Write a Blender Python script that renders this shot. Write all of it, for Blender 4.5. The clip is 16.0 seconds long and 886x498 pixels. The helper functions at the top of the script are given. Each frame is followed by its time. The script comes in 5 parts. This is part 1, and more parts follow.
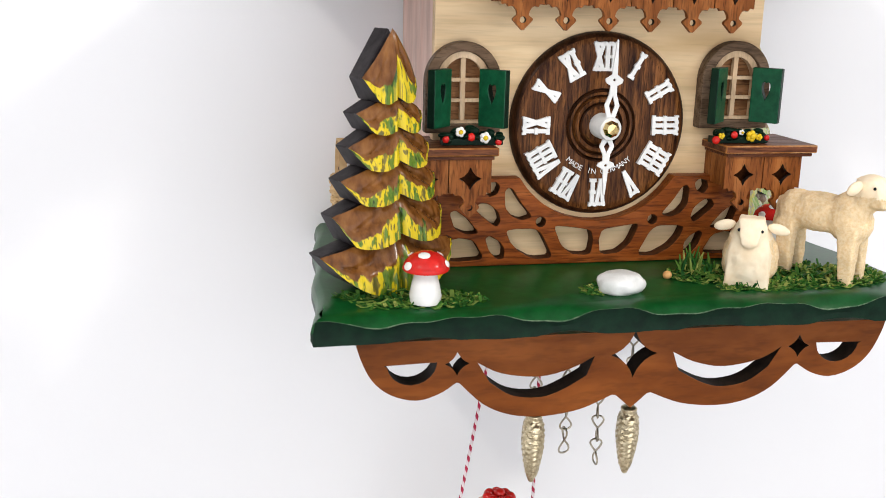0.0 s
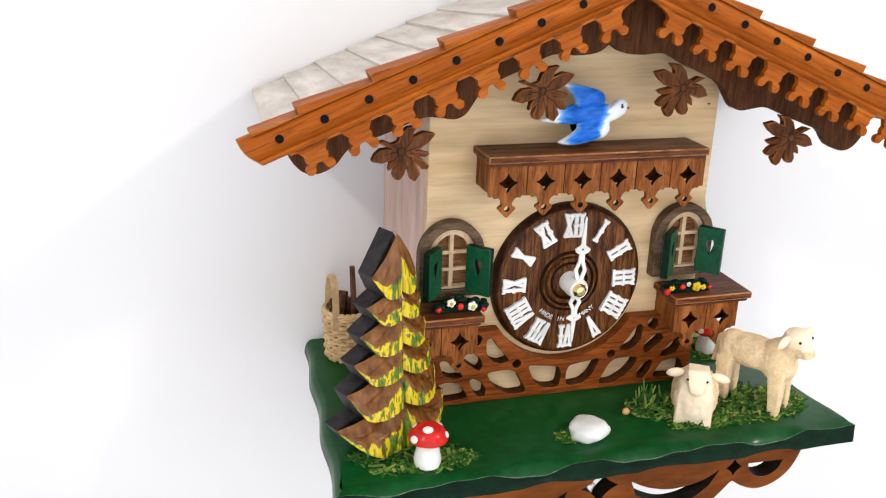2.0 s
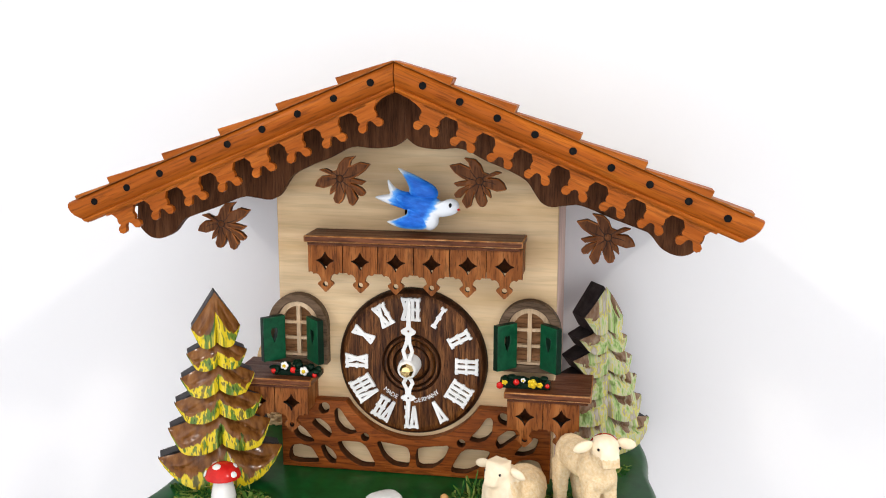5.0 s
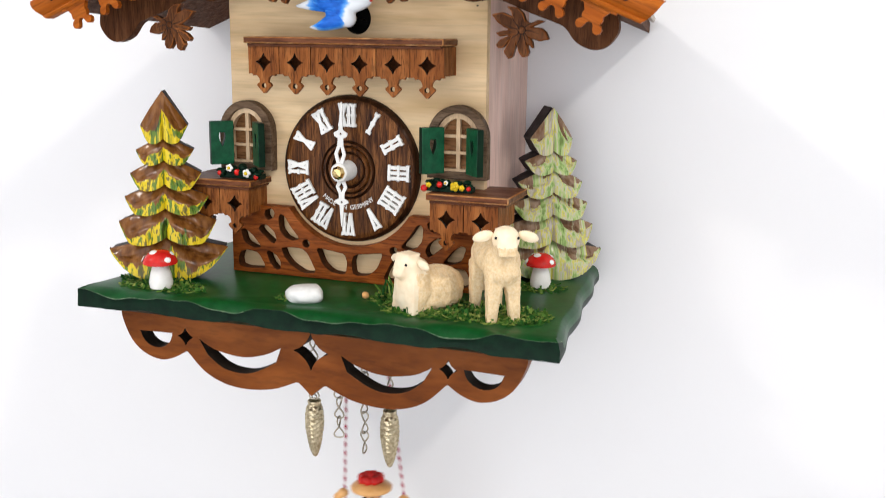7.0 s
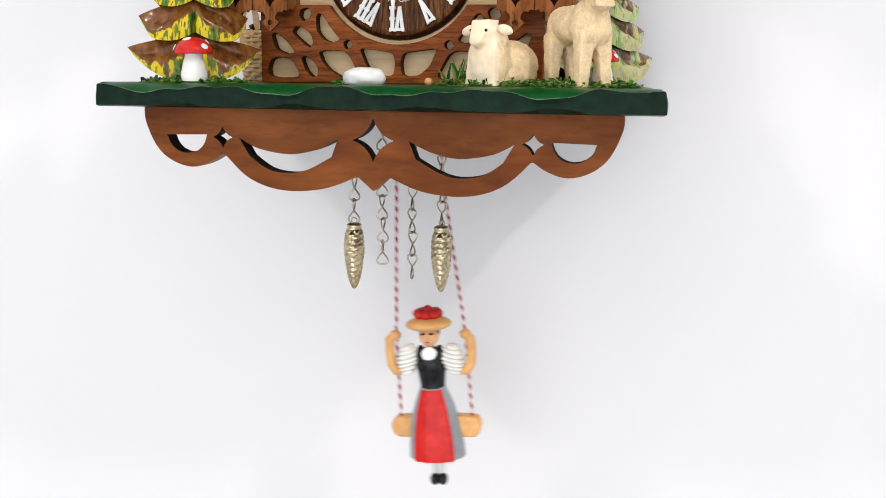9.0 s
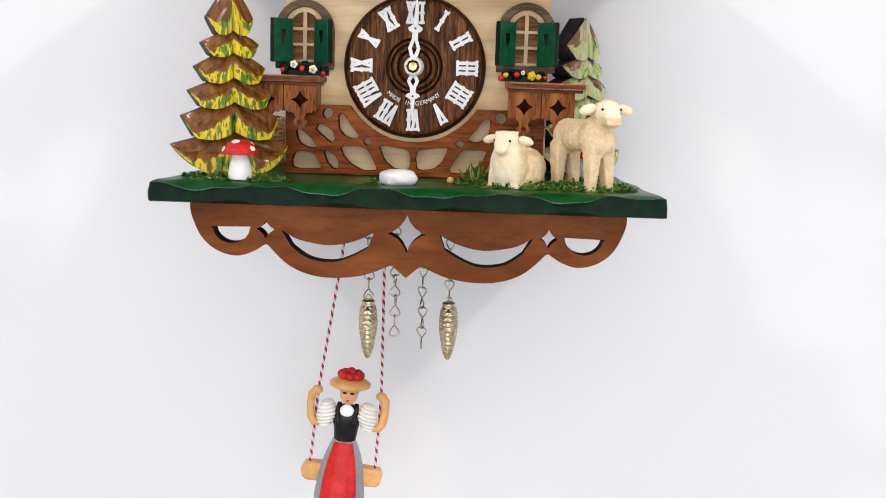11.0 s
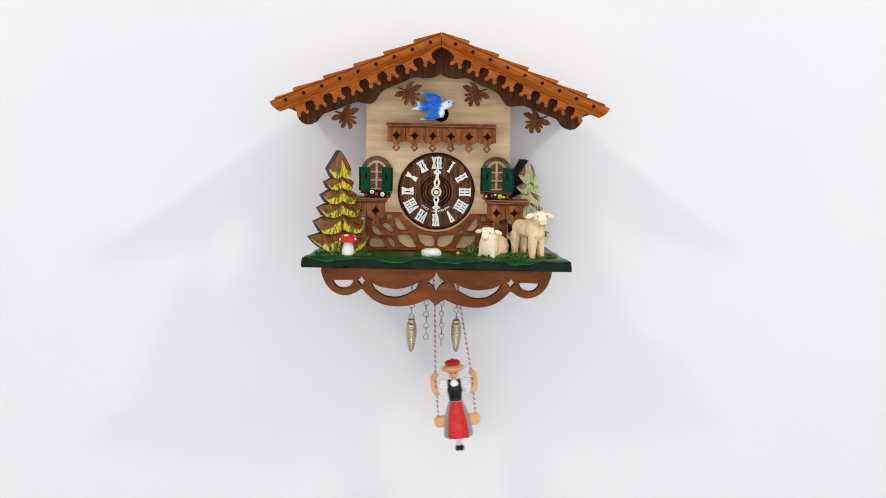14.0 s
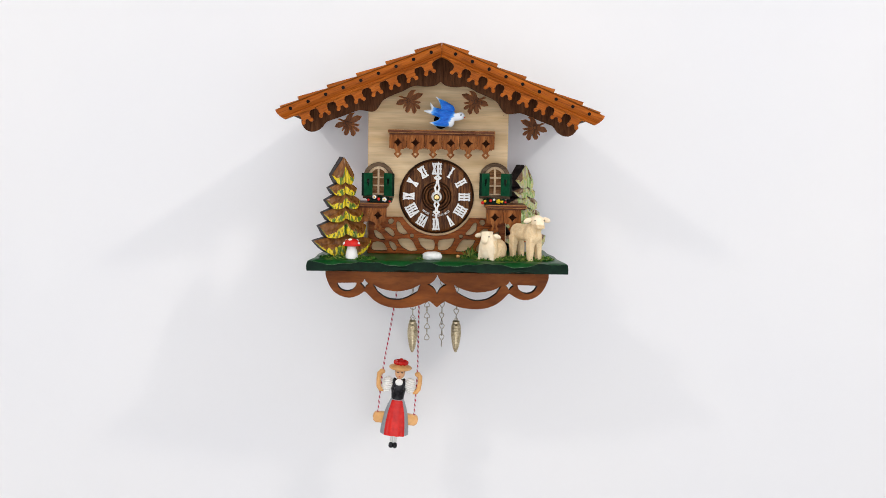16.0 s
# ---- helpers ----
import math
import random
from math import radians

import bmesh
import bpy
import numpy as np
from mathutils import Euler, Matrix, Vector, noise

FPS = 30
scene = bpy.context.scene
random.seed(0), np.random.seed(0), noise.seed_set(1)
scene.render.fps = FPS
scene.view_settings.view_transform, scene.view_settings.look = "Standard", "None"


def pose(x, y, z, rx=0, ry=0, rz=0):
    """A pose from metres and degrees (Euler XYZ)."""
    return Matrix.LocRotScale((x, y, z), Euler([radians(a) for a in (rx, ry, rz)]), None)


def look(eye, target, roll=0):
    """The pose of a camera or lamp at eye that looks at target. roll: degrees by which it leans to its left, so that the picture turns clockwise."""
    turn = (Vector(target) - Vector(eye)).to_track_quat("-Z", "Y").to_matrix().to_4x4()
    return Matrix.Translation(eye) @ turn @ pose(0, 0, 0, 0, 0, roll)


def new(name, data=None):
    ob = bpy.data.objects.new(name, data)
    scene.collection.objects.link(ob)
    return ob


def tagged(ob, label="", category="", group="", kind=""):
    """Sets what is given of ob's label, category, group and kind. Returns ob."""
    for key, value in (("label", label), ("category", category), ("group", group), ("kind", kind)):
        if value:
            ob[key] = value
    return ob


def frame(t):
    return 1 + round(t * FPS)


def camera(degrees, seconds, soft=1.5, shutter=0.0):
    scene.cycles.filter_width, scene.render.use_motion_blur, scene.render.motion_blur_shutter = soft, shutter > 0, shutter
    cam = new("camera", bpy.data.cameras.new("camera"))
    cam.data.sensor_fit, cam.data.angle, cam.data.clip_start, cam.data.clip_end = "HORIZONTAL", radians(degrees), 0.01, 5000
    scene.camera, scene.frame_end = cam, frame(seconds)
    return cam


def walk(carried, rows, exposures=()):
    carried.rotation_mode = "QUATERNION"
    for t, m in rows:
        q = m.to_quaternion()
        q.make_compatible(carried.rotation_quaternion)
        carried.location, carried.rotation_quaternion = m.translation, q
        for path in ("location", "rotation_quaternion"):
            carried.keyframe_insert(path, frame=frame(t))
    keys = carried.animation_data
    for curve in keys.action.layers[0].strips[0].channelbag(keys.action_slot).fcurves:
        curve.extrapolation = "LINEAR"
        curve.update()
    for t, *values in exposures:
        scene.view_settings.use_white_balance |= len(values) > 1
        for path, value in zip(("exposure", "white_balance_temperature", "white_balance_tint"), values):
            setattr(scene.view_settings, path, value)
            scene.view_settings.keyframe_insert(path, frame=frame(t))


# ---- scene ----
cam = camera(47.68, 16.0, soft=0.7, shutter=0.28)
PATH = [
    (0, -0.1152, -0.3715, 1.6412, -12.05, -14.47, 1.39),
    (0.5, -0.1420, -0.3644, 1.6634, 343.55, -16.66, 2.50),
    (1, -0.1556, -0.3622, 1.6913, 341.48, -18.54, 2.65),
    (1.5, -0.1664, -0.3670, 1.7173, -19.12, -19.81, 2.62),
    (2, -0.1488, -0.3787, 1.7349, -17.85, -19.90, 2.28),
    (2.5, -0.1307, -0.3924, 1.7495, -15.39, -18.04, 1.76),
    (3, -0.1023, -0.4116, 1.7492, -11.60, -15.10, 1.10),
    (3.2, -0.0845, -0.4201, 1.7471, -9.62, -14.04, 0.71),
    (5.3, 0.1007, -0.4335, 1.7083, 372.86, -10.78, 0.20),
    (5.5, 0.1146, -0.4314, 1.7016, 14.55, -10.88, 0.33),
    (6, 0.1430, -0.4345, 1.6933, 17.56, -11.40, 0.87),
    (6.5, 0.1635, -0.4326, 1.6785, 18.96, -11.91, 0.69),
    (7, 0.1671, -0.4281, 1.6547, 19.27, -12.25, 0.66),
    (7.5, 0.1641, -0.4281, 1.6268, 19.21, -11.89, 0.44),
    (8, 0.1501, -0.4269, 1.5981, 18.39, -11.45, 0.08),
    (8.2, 0.1426, -0.4288, 1.5856, 377.63, -11.24, 0.05),
    (10.3, 0.0315, -0.4493, 1.5506, 3.12, -8.19, 1.63),
    (10.5, 0.0337, -0.4543, 1.5669, 3.27, -9.37, 1.49),
    (11, 0.0270, -0.4866, 1.5926, 1.67, -9.18, 1.81),
    (11.5, 0.0150, -0.5431, 1.6146, 0.73, -8.25, 1.84),
    (12, 0.0080, -0.6108, 1.6358, 360.62, -7.77, 1.73),
    (12.5, 0.0053, -0.6889, 1.6350, 0.65, -6.63, 1.69),
    (13, -0.0132, -0.7545, 1.6449, -0.46, -6.88, 1.74),
    (13.5, -0.0053, -0.8036, 1.6493, -0.63, -7.01, 1.23),
    (14, -0.0055, -0.8300, 1.6433, -0.91, -6.49, 1.18),
    (14.5, -0.0119, -0.8394, 1.6437, -1.30, -6.50, 1.05),
    (15, -0.0136, -0.8422, 1.6456, -1.40, -6.57, 1.04),
    (15.5, -0.0110, -0.8474, 1.6474, -1.27, -6.40, 1.07),
    (16, -0.0141, -0.8525, 1.6497, -1.50, -6.58, 1.09),
]
walk(cam, [(t, pose(x, y, z, 0, 0, yaw) @ pose(0, 0, 0, 90 + pitch) @ pose(0, 0, 0, 0, 0, roll)) for t, x, y, z, yaw, pitch, roll in PATH],
     exposures=[(0, -0.12), (1.5, -0.07), (3, -0.17), (8, -0.16), (11, -0.28), (12, -0.27), (12.6, -0.28), (13.3, -0.40), (16, -0.41)])

# ---- light ----
world = bpy.data.worlds.new("world")
scene.world = world
world.use_nodes = True
world.node_tree.nodes["Background"].inputs[0].default_value = (0.9, 0.95, 1, 1)
world.node_tree.nodes["Background"].inputs[1].default_value = 0.6
LAMP_W, FRONT_FILL_W, TOP_FILL_W = 8.5, 58.0, 8.0


def area_lamp(name, eye, target, sx, sy, watts, colour):
    lamp = bpy.data.lights.new(name, "AREA")
    lamp.shape, lamp.size, lamp.size_y, lamp.energy, lamp.color = "RECTANGLE", sx, sy, watts, colour
    ob = new(name, lamp)
    ob.matrix_world = look(eye, target)
    return ob


area_lamp("ceiling_lamp", (1.12, -0.84, 2.62), (0, 0, 1.55), 0.08, 0.08, LAMP_W, (1, 0.94, 0.87))
area_lamp("ceiling_lamp", (-1.02, -0.95, 2.62), (0, 0, 1.55), 0.09, 0.09, LAMP_W * 0.75, (1, 0.94, 0.87))
# Soft overhead fill, added to brighten the room; not a known fitting.
area_lamp("ceiling_panel", (0, -1.7, 2.63), (0, -1.7, 0), 2.6, 1.5, TOP_FILL_W, (1, 0.965, 0.955))
# Broad fill added behind the camera; no source is known there.
area_lamp("window_light", (0, -2.92, 1.45), (0, 0, 1.45), 4.2, 2.1, FRONT_FILL_W, (0.93, 0.94, 0.985))

# ---- materials ----
Z0 = 1.552


class Nodes:
    def __init__(self, name):
        self.mat = bpy.data.materials.new(name)
        self.mat.use_nodes = True
        self.tree = self.mat.node_tree
        self.bsdf = self.tree.nodes["Principled BSDF"]

    def add(self, kind, **sets):
        node = self.tree.nodes.new(kind)
        for key, value in sets.items():
            node.inputs[key.replace("_", " ")].default_value = value
        return node

    def link(self, a, b):
        self.tree.links.new(a, b)

    def ramp(self, fac, *stops):
        node = self.tree.nodes.new("ShaderNodeValToRGB")
        el = node.color_ramp.elements
        while len(el) < len(stops):
            el.new(0.5)
        for e, (at, c) in zip(el, stops):
            e.position, e.color = at, (*c, 1)
        self.link(fac, node.inputs[0])
        return node.outputs[0]

    def coords(self, scale, own=True, tilt=0.0):
        """Object space, shifted for each object so that alike pieces differ."""
        tc, mp = self.add("ShaderNodeTexCoord"), self.add("ShaderNodeMapping")
        mp.inputs["Scale"].default_value = scale
        source = tc.outputs["Object"]
        if tilt:
            turned = self.add("ShaderNodeMapping")
            turned.inputs["Rotation"].default_value = (0, radians(tilt), 0)
            self.link(source, turned.inputs["Vector"])
            source = turned.outputs[0]
        self.link(source, mp.inputs["Vector"])
        if own:
            info, mul = self.add("ShaderNodeObjectInfo"), self.add("ShaderNodeMath")
            mul.operation = "MULTIPLY"
            mul.inputs[1].default_value = 17.0
            self.link(info.outputs["Random"], mul.inputs[0])
            self.link(mul.outputs[0], mp.inputs["Location"])
        return mp.outputs[0]

    def mix(self, fac, a, b, blend="MIX"):
        node = self.tree.nodes.new("ShaderNodeMix")
        node.data_type, node.blend_type = "RGBA", blend
        for socket, value in ((node.inputs[0], fac), (node.inputs[6], a), (node.inputs[7], b)):
            if isinstance(value, tuple):
                socket.default_value = (*value, 1)
            elif isinstance(value, float):
                socket.default_value = value
            else:
                self.link(value, socket)
        return node.outputs[2]

    def done(self, colour, rough=0.5, bump=None, strength=0.2, depth=0.0004, coat=0.0, metal=0.0, spec=0.09):
        b = self.bsdf
        if isinstance(colour, tuple):
            b.inputs["Base Color"].default_value = (*colour, 1)
        else:
            self.link(colour, b.inputs["Base Color"])
        if isinstance(rough, float):
            b.inputs["Roughness"].default_value = rough
        else:
            self.link(rough, b.inputs["Roughness"])
        b.inputs["Metallic"].default_value, b.inputs["Coat Weight"].default_value = metal, coat * 0.28
        b.inputs["Coat Roughness"].default_value, b.inputs["Specular IOR Level"].default_value = 0.18, spec
        if bump is not None:
            bp = self.add("ShaderNodeBump", Strength=strength, Distance=depth)
            self.link(bump, bp.inputs["Height"])
            self.link(bp.outputs[0], b.inputs["Normal"])
        return self.mat


def wood(name, dark, mid, light, grain="x", fine=1100, along=45, rough=0.45, coat=0.0, bump=0.25, pores=0.5, tilt=0.0):
    """Stained timber: long streaks, dark pores and broad tone changes."""
    n = Nodes(name)
    pick = {"x": lambda a, f: (a, f, f), "y": lambda a, f: (f, a, f), "z": lambda a, f: (f, f, a)}[grain]
    streak = n.add("ShaderNodeTexNoise", Scale=1.0, Detail=4.0, Roughness=0.6, Distortion=0.3)
    n.link(n.coords(pick(along, fine * 0.35), True, tilt), streak.inputs["Vector"])
    pore = n.add("ShaderNodeTexNoise", Scale=1.0, Detail=2.0, Roughness=0.7)
    n.link(n.coords(pick(along * 3, fine * 1.6), True, tilt), pore.inputs["Vector"])
    broad = n.add("ShaderNodeTexNoise", Scale=1.0, Detail=2.0)
    n.link(n.coords(pick(25, 90), True, tilt), broad.inputs["Vector"])
    col = n.ramp(streak.outputs[0], (0.3, dark), (0.5, mid), (0.68, light))
    dots = n.ramp(pore.outputs[0], (0.36, (1 - pores,) * 3), (0.5, (1, 1, 1)))
    col = n.mix(1.0, col, dots, "MULTIPLY")
    tone = n.ramp(broad.outputs[0], (0.3, (0.84, 0.82, 0.80)), (0.7, (1.1, 1.09, 1.08)))
    col = n.mix(1.0, col, tone, "MULTIPLY")
    rg = n.ramp(streak.outputs[0], (0.3, (rough + 0.15,) * 3), (0.7, (rough - 0.08,) * 3))
    return n.done(col, rg, pore.outputs[0], bump, 0.00025, coat)


def paint(name, a, b, rough=0.35, scale=300, bump=0.1, coat=0.0, metal=0.0, spec=0.2):
    """Brushed or moulded colour with a slightly uneven tone."""
    n = Nodes(name)
    tex = n.add("ShaderNodeTexNoise", Scale=float(scale), Detail=4.0, Roughness=0.6)
    n.link(n.coords((1, 1, 1)), tex.inputs["Vector"])
    big = n.add("ShaderNodeTexNoise", Scale=float(scale) * 0.17, Detail=2.0)
    n.link(n.coords((1, 1, 1)), big.inputs["Vector"])
    col = n.ramp(tex.outputs[0], (0.35, a), (0.65, b))
    tone = n.ramp(big.outputs[0], (0.3, (0.85,) * 3), (0.7, (1.08,) * 3))
    return n.done(n.mix(1.0, col, tone, "MULTIPLY"), rough, tex.outputs[0], bump, 0.0003, coat, metal, spec)


PINE = wood("pale_pine", (0.64, 0.44, 0.23), (0.75, 0.55, 0.32), (0.82, 0.63, 0.39), "x", 420, 14, 0.5, bump=0.06, pores=0.1)
SIDE = wood("bleached_side_wood", (0.73, 0.51, 0.43), (0.80, 0.58, 0.50), (0.85, 0.64, 0.56), "z", 500, 20, 0.6, bump=0.08, pores=0.12)
FRET = wood("brown_stained_ply", (0.12, 0.028, 0.004), (0.22, 0.054, 0.008), (0.31, 0.090, 0.017), "x", 900, 40, 0.42, 0.15)
BALC = wood("walnut_stained_wood", (0.14, 0.040, 0.008), (0.235, 0.074, 0.016), (0.33, 0.120, 0.030), "z", 1000, 55, 0.42, 0.12)
SLAB = wood("dark_walnut_slab", (0.065, 0.020, 0.008), (0.125, 0.040, 0.016), (0.19, 0.068, 0.028), "x", 900, 40, 0.38, 0.2)
TRIM_LEFT, TRIM_RIGHT, TRIM_FLAT = (wood("orange_brown_trim", (0.29, 0.066, 0.005), (0.37, 0.092, 0.008), (0.45, 0.124, 0.012), "x", 900, 30, 0.42, 0.12, pores=0.35, tilt=a) for a in (22.6, -22.6, 0.0))
OAK = wood("dark_oak_dial", (0.018, 0.005, 0.002), (0.105, 0.037, 0.010), (0.23, 0.090, 0.025), "z", 1700, 60, 0.4, 0.2, 0.4, 0.65)
RIMOAK = wood("darker_oak_rim_grooves", (0.012, 0.005, 0.002), (0.035, 0.013, 0.005), (0.07, 0.026, 0.010), "z", 1100, 70, 0.4, 0.2, 0.4, 0.5)
VAL = wood("dull_brown_oak", (0.060, 0.020, 0.007), (0.092, 0.033, 0.011), (0.13, 0.050, 0.018), "z", 1400, 60, 0.55, 0.0, 0.35, 0.4)
LEAF = wood("carved_leaf_wood", (0.070, 0.023, 0.007), (0.125, 0.043, 0.013), (0.18, 0.068, 0.023), "z", 900, 60, 0.45, 0.1)
CARV = wood("reddish_carving_wood", (0.125, 0.032, 0.005), (0.175, 0.047, 0.007), (0.225, 0.065, 0.011), "x", 260, 30, 0.40, 0.2, 0.12, 0.2)
SHING = wood("weathered_shingle", (0.52, 0.47, 0.42), (0.62, 0.57, 0.52), (0.69, 0.65, 0.60), "y", 500, 30, 0.55, bump=0.06, pores=0.06)
ARCH = wood("grey_brown_arch", (0.075, 0.045, 0.026), (0.14, 0.09, 0.055), (0.19, 0.13, 0.085), "x", 900, 60, 0.5)
MULL = wood("beige_window_bars", (0.48, 0.33, 0.20), (0.58, 0.42, 0.26), (0.66, 0.50, 0.33), "z", 800, 60, 0.5, bump=0.1, pores=0.15)
PANEB = wood("brown_window_back", (0.17, 0.075, 0.030), (0.26, 0.125, 0.052), (0.34, 0.17, 0.08), "x", 800, 60, 0.5)
# Lighter bevel woods: worn edges together with a highlight put into the colour.
WORN_LIT = wood("worn_lit_edge", (0.20, 0.070, 0.016), (0.36, 0.15, 0.045), (0.55, 0.30, 0.13), "x", 300, 120, 0.5, pores=0.3)
RED_LIT = wood("rounded_lit_edge", (0.14, 0.040, 0.009), (0.24, 0.075, 0.018), (0.36, 0.13, 0.04), "x", 300, 90, 0.45, pores=0.3)
BURNT = paint("burnt_edge", (0.010, 0.006, 0.004), (0.022, 0.013, 0.008), 0.7, 500)
# Scorched fretwork cuts, and the painted shade seen through the balcony stars.
SCORCH_SHADE = paint("scorched_cut_and_shade", (0.035, 0.012, 0.004), (0.085, 0.028, 0.009), 0.65, 500, spec=0.06)
# Black that stands in for the shade inside holes.
BLACK = paint("black_hole_shade", (0.002, 0.002, 0.002), (0.006, 0.005, 0.004), 0.9, 400)
TREEBACK = paint("black_stained_side", (0.012, 0.010, 0.011), (0.040, 0.034, 0.036), 0.55, 260, 0.25)
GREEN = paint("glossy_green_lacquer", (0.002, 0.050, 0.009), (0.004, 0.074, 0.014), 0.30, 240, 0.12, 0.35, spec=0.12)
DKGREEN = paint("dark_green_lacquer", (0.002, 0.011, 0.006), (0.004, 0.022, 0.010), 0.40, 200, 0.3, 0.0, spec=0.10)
# Paler green that paints the highlight on the hewn front edge.
EDGE_GLINT = paint("green_edge_glint", (0.02, 0.07, 0.03), (0.14, 0.20, 0.12), 0.5, 600, 0.2)
SHUT = paint("green_shutter_paint", (0.002, 0.050, 0.020), (0.006, 0.085, 0.034), 0.32, 400, 0.25, 0.2)
WHITE = paint("white_plastic", (0.74, 0.74, 0.72), (0.82, 0.82, 0.80), 0.35, 300, 0.03)
CREAMW = paint("glazed_white", (0.78, 0.77, 0.72), (0.86, 0.85, 0.82), 0.25, 200, 0.1, 0.4)
RED = paint("red_gloss", (0.50, 0.010, 0.008), (0.66, 0.020, 0.014), 0.22, 250, 0.06, 0.6)
BRASS = paint("polished_brass", (0.70, 0.50, 0.20), (0.85, 0.65, 0.30), 0.18, 300, 0.03, 0, 1.0)
ANTIQ = paint("antique_brass", (0.40, 0.32, 0.19), (0.72, 0.62, 0.42), 0.28, 700, 0.3, 0, 1.0)
STEEL = paint("nickel_wire", (0.35, 0.31, 0.24), (0.52, 0.47, 0.38), 0.28, 500, 0.05, 0, 1.0)
SKIN = paint("honey_plastic", (0.70, 0.36, 0.12), (0.78, 0.43, 0.17), 0.3, 300, 0.02, 0.3)
FACE = paint("peach_plastic", (0.74, 0.40, 0.20), (0.80, 0.47, 0.26), 0.35, 300, 0.02, 0.2)
BODICE = paint("black_gloss", (0.006, 0.006, 0.008), (0.012, 0.012, 0.014), 0.16, 300, 0.02, 0.6)
SKIRT = paint("grey_plastic", (0.26, 0.29, 0.31), (0.33, 0.36, 0.38), 0.35, 300, 0.03)
STONEW = paint("white_painted_stone", (0.66, 0.67, 0.64), (0.82, 0.82, 0.80), 0.4, 160, 0.4)
SHEEPW = paint("carved_linden", (0.79, 0.57, 0.31), (0.89, 0.71, 0.46), 0.7, 1100, 1.0, spec=0.05)
SHEEPH = paint("pale_linden", (0.85, 0.68, 0.46), (0.90, 0.78, 0.58), 0.6, 240, 0.1, spec=0.08)
WICKER = paint("pale_wicker", (0.52, 0.34, 0.16), (0.68, 0.48, 0.26), 0.5, 300, 0.3)
TWIG = paint("brown_twig", (0.05, 0.022, 0.012), (0.14, 0.065, 0.035), 0.6, 300, 0.5)
YELLOW = paint("yellow_paint", (0.70, 0.46, 0.010), (0.80, 0.58, 0.03), 0.35, 300)


def grass_mat():
    n = Nodes("dyed_straw_green")
    geo = n.add("ShaderNodeNewGeometry")
    col = n.ramp(geo.outputs["Random Per Island"], (0.0, (0.010, 0.065, 0.012)), (0.40, (0.035, 0.125, 0.018)), (0.75, (0.11, 0.21, 0.035)), (1.0, (0.36, 0.37, 0.10)))
    return n.done(col, 0.6)


def tree_mat(name, edge, base, dabs):
    """Glossy brown stain, with loose dabs of paint over the lower face of each bough (v runs from stain to paint)."""
    n = Nodes(name)
    uv = n.add("ShaderNodeUVMap")
    sep = n.add("ShaderNodeSeparateXYZ")
    n.link(uv.outputs[0], sep.inputs[0])

    def brush(sx, sy, detail):
        mp = n.add("ShaderNodeMapping")
        mp.inputs["Scale"].default_value = (sx, sy, 1)
        n.link(uv.outputs[0], mp.inputs["Vector"])
        tex = n.add("ShaderNodeTexNoise", Scale=1.0, Detail=detail, Roughness=0.65)
        n.link(mp.outputs[0], tex.inputs["Vector"])
        return tex.outputs[0]

    def madd(a, k, b):
        m = n.add("ShaderNodeMath")
        m.operation = "MULTIPLY_ADD"
        n.link(a, m.inputs[0])
        m.inputs[1].default_value = k
        if isinstance(b, float):
            m.inputs[2].default_value = b
        else:
            n.link(b, m.inputs[2])
        return m.outputs[0]

    streak, patch, hue = brush(13, 1.0, 4.0), brush(1.6, 0.8, 2.0), brush(2.6, 0.9, 3.0)
    total = madd(madd(streak, 0.26, madd(patch, 1.4, sep.outputs[1])), 0.5, 0.0)
    fac = n.ramp(total, (edge, (0, 0, 0)), (edge + 0.025, (1, 1, 1)))
    mixed = madd(streak, 0.12, madd(hue, 1.0, -0.06))
    dab = n.ramp(mixed, *dabs)
    grain = n.add("ShaderNodeTexNoise", Scale=1.0, Detail=4.0)
    n.link(n.coords((420, 420, 130)), grain.inputs["Vector"])
    brown = n.ramp(grain.outputs[0], (0.3, base[0]), (0.5, base[1]), (0.75, base[2]))
    return n.done(n.mix(fac, brown, dab), 0.24, madd(streak, 0.5, grain.outputs[0]), 0.35, 0.0005, 1.5)


def bird_mat():
    """Airbrushed blue that fades to white at the rim."""
    n = Nodes("blue_white_enamel")
    uv, sep = n.add("ShaderNodeUVMap"), n.add("ShaderNodeSeparateXYZ")
    n.link(uv.outputs[0], sep.inputs[0])
    st = n.add("ShaderNodeTexNoise", Scale=1.0, Detail=3.0, Roughness=0.6)
    n.link(n.coords((260, 260, 900), False), st.inputs["Vector"])
    m = n.add("ShaderNodeMath")
    m.operation = "MULTIPLY_ADD"
    m.inputs[1].default_value = 0.5
    n.link(st.outputs[0], m.inputs[0])
    n.link(sep.outputs[0], m.inputs[2])
    col = n.ramp(m.outputs[0], (0.40, (0.82, 0.86, 0.90)), (0.55, (0.16, 0.42, 0.84)), (0.72, (0.035, 0.24, 0.76)), (0.86, (0.015, 0.14, 0.62)), (1.0, (0.006, 0.07, 0.42)))
    return n.done(col, 0.25, coat=0.4)


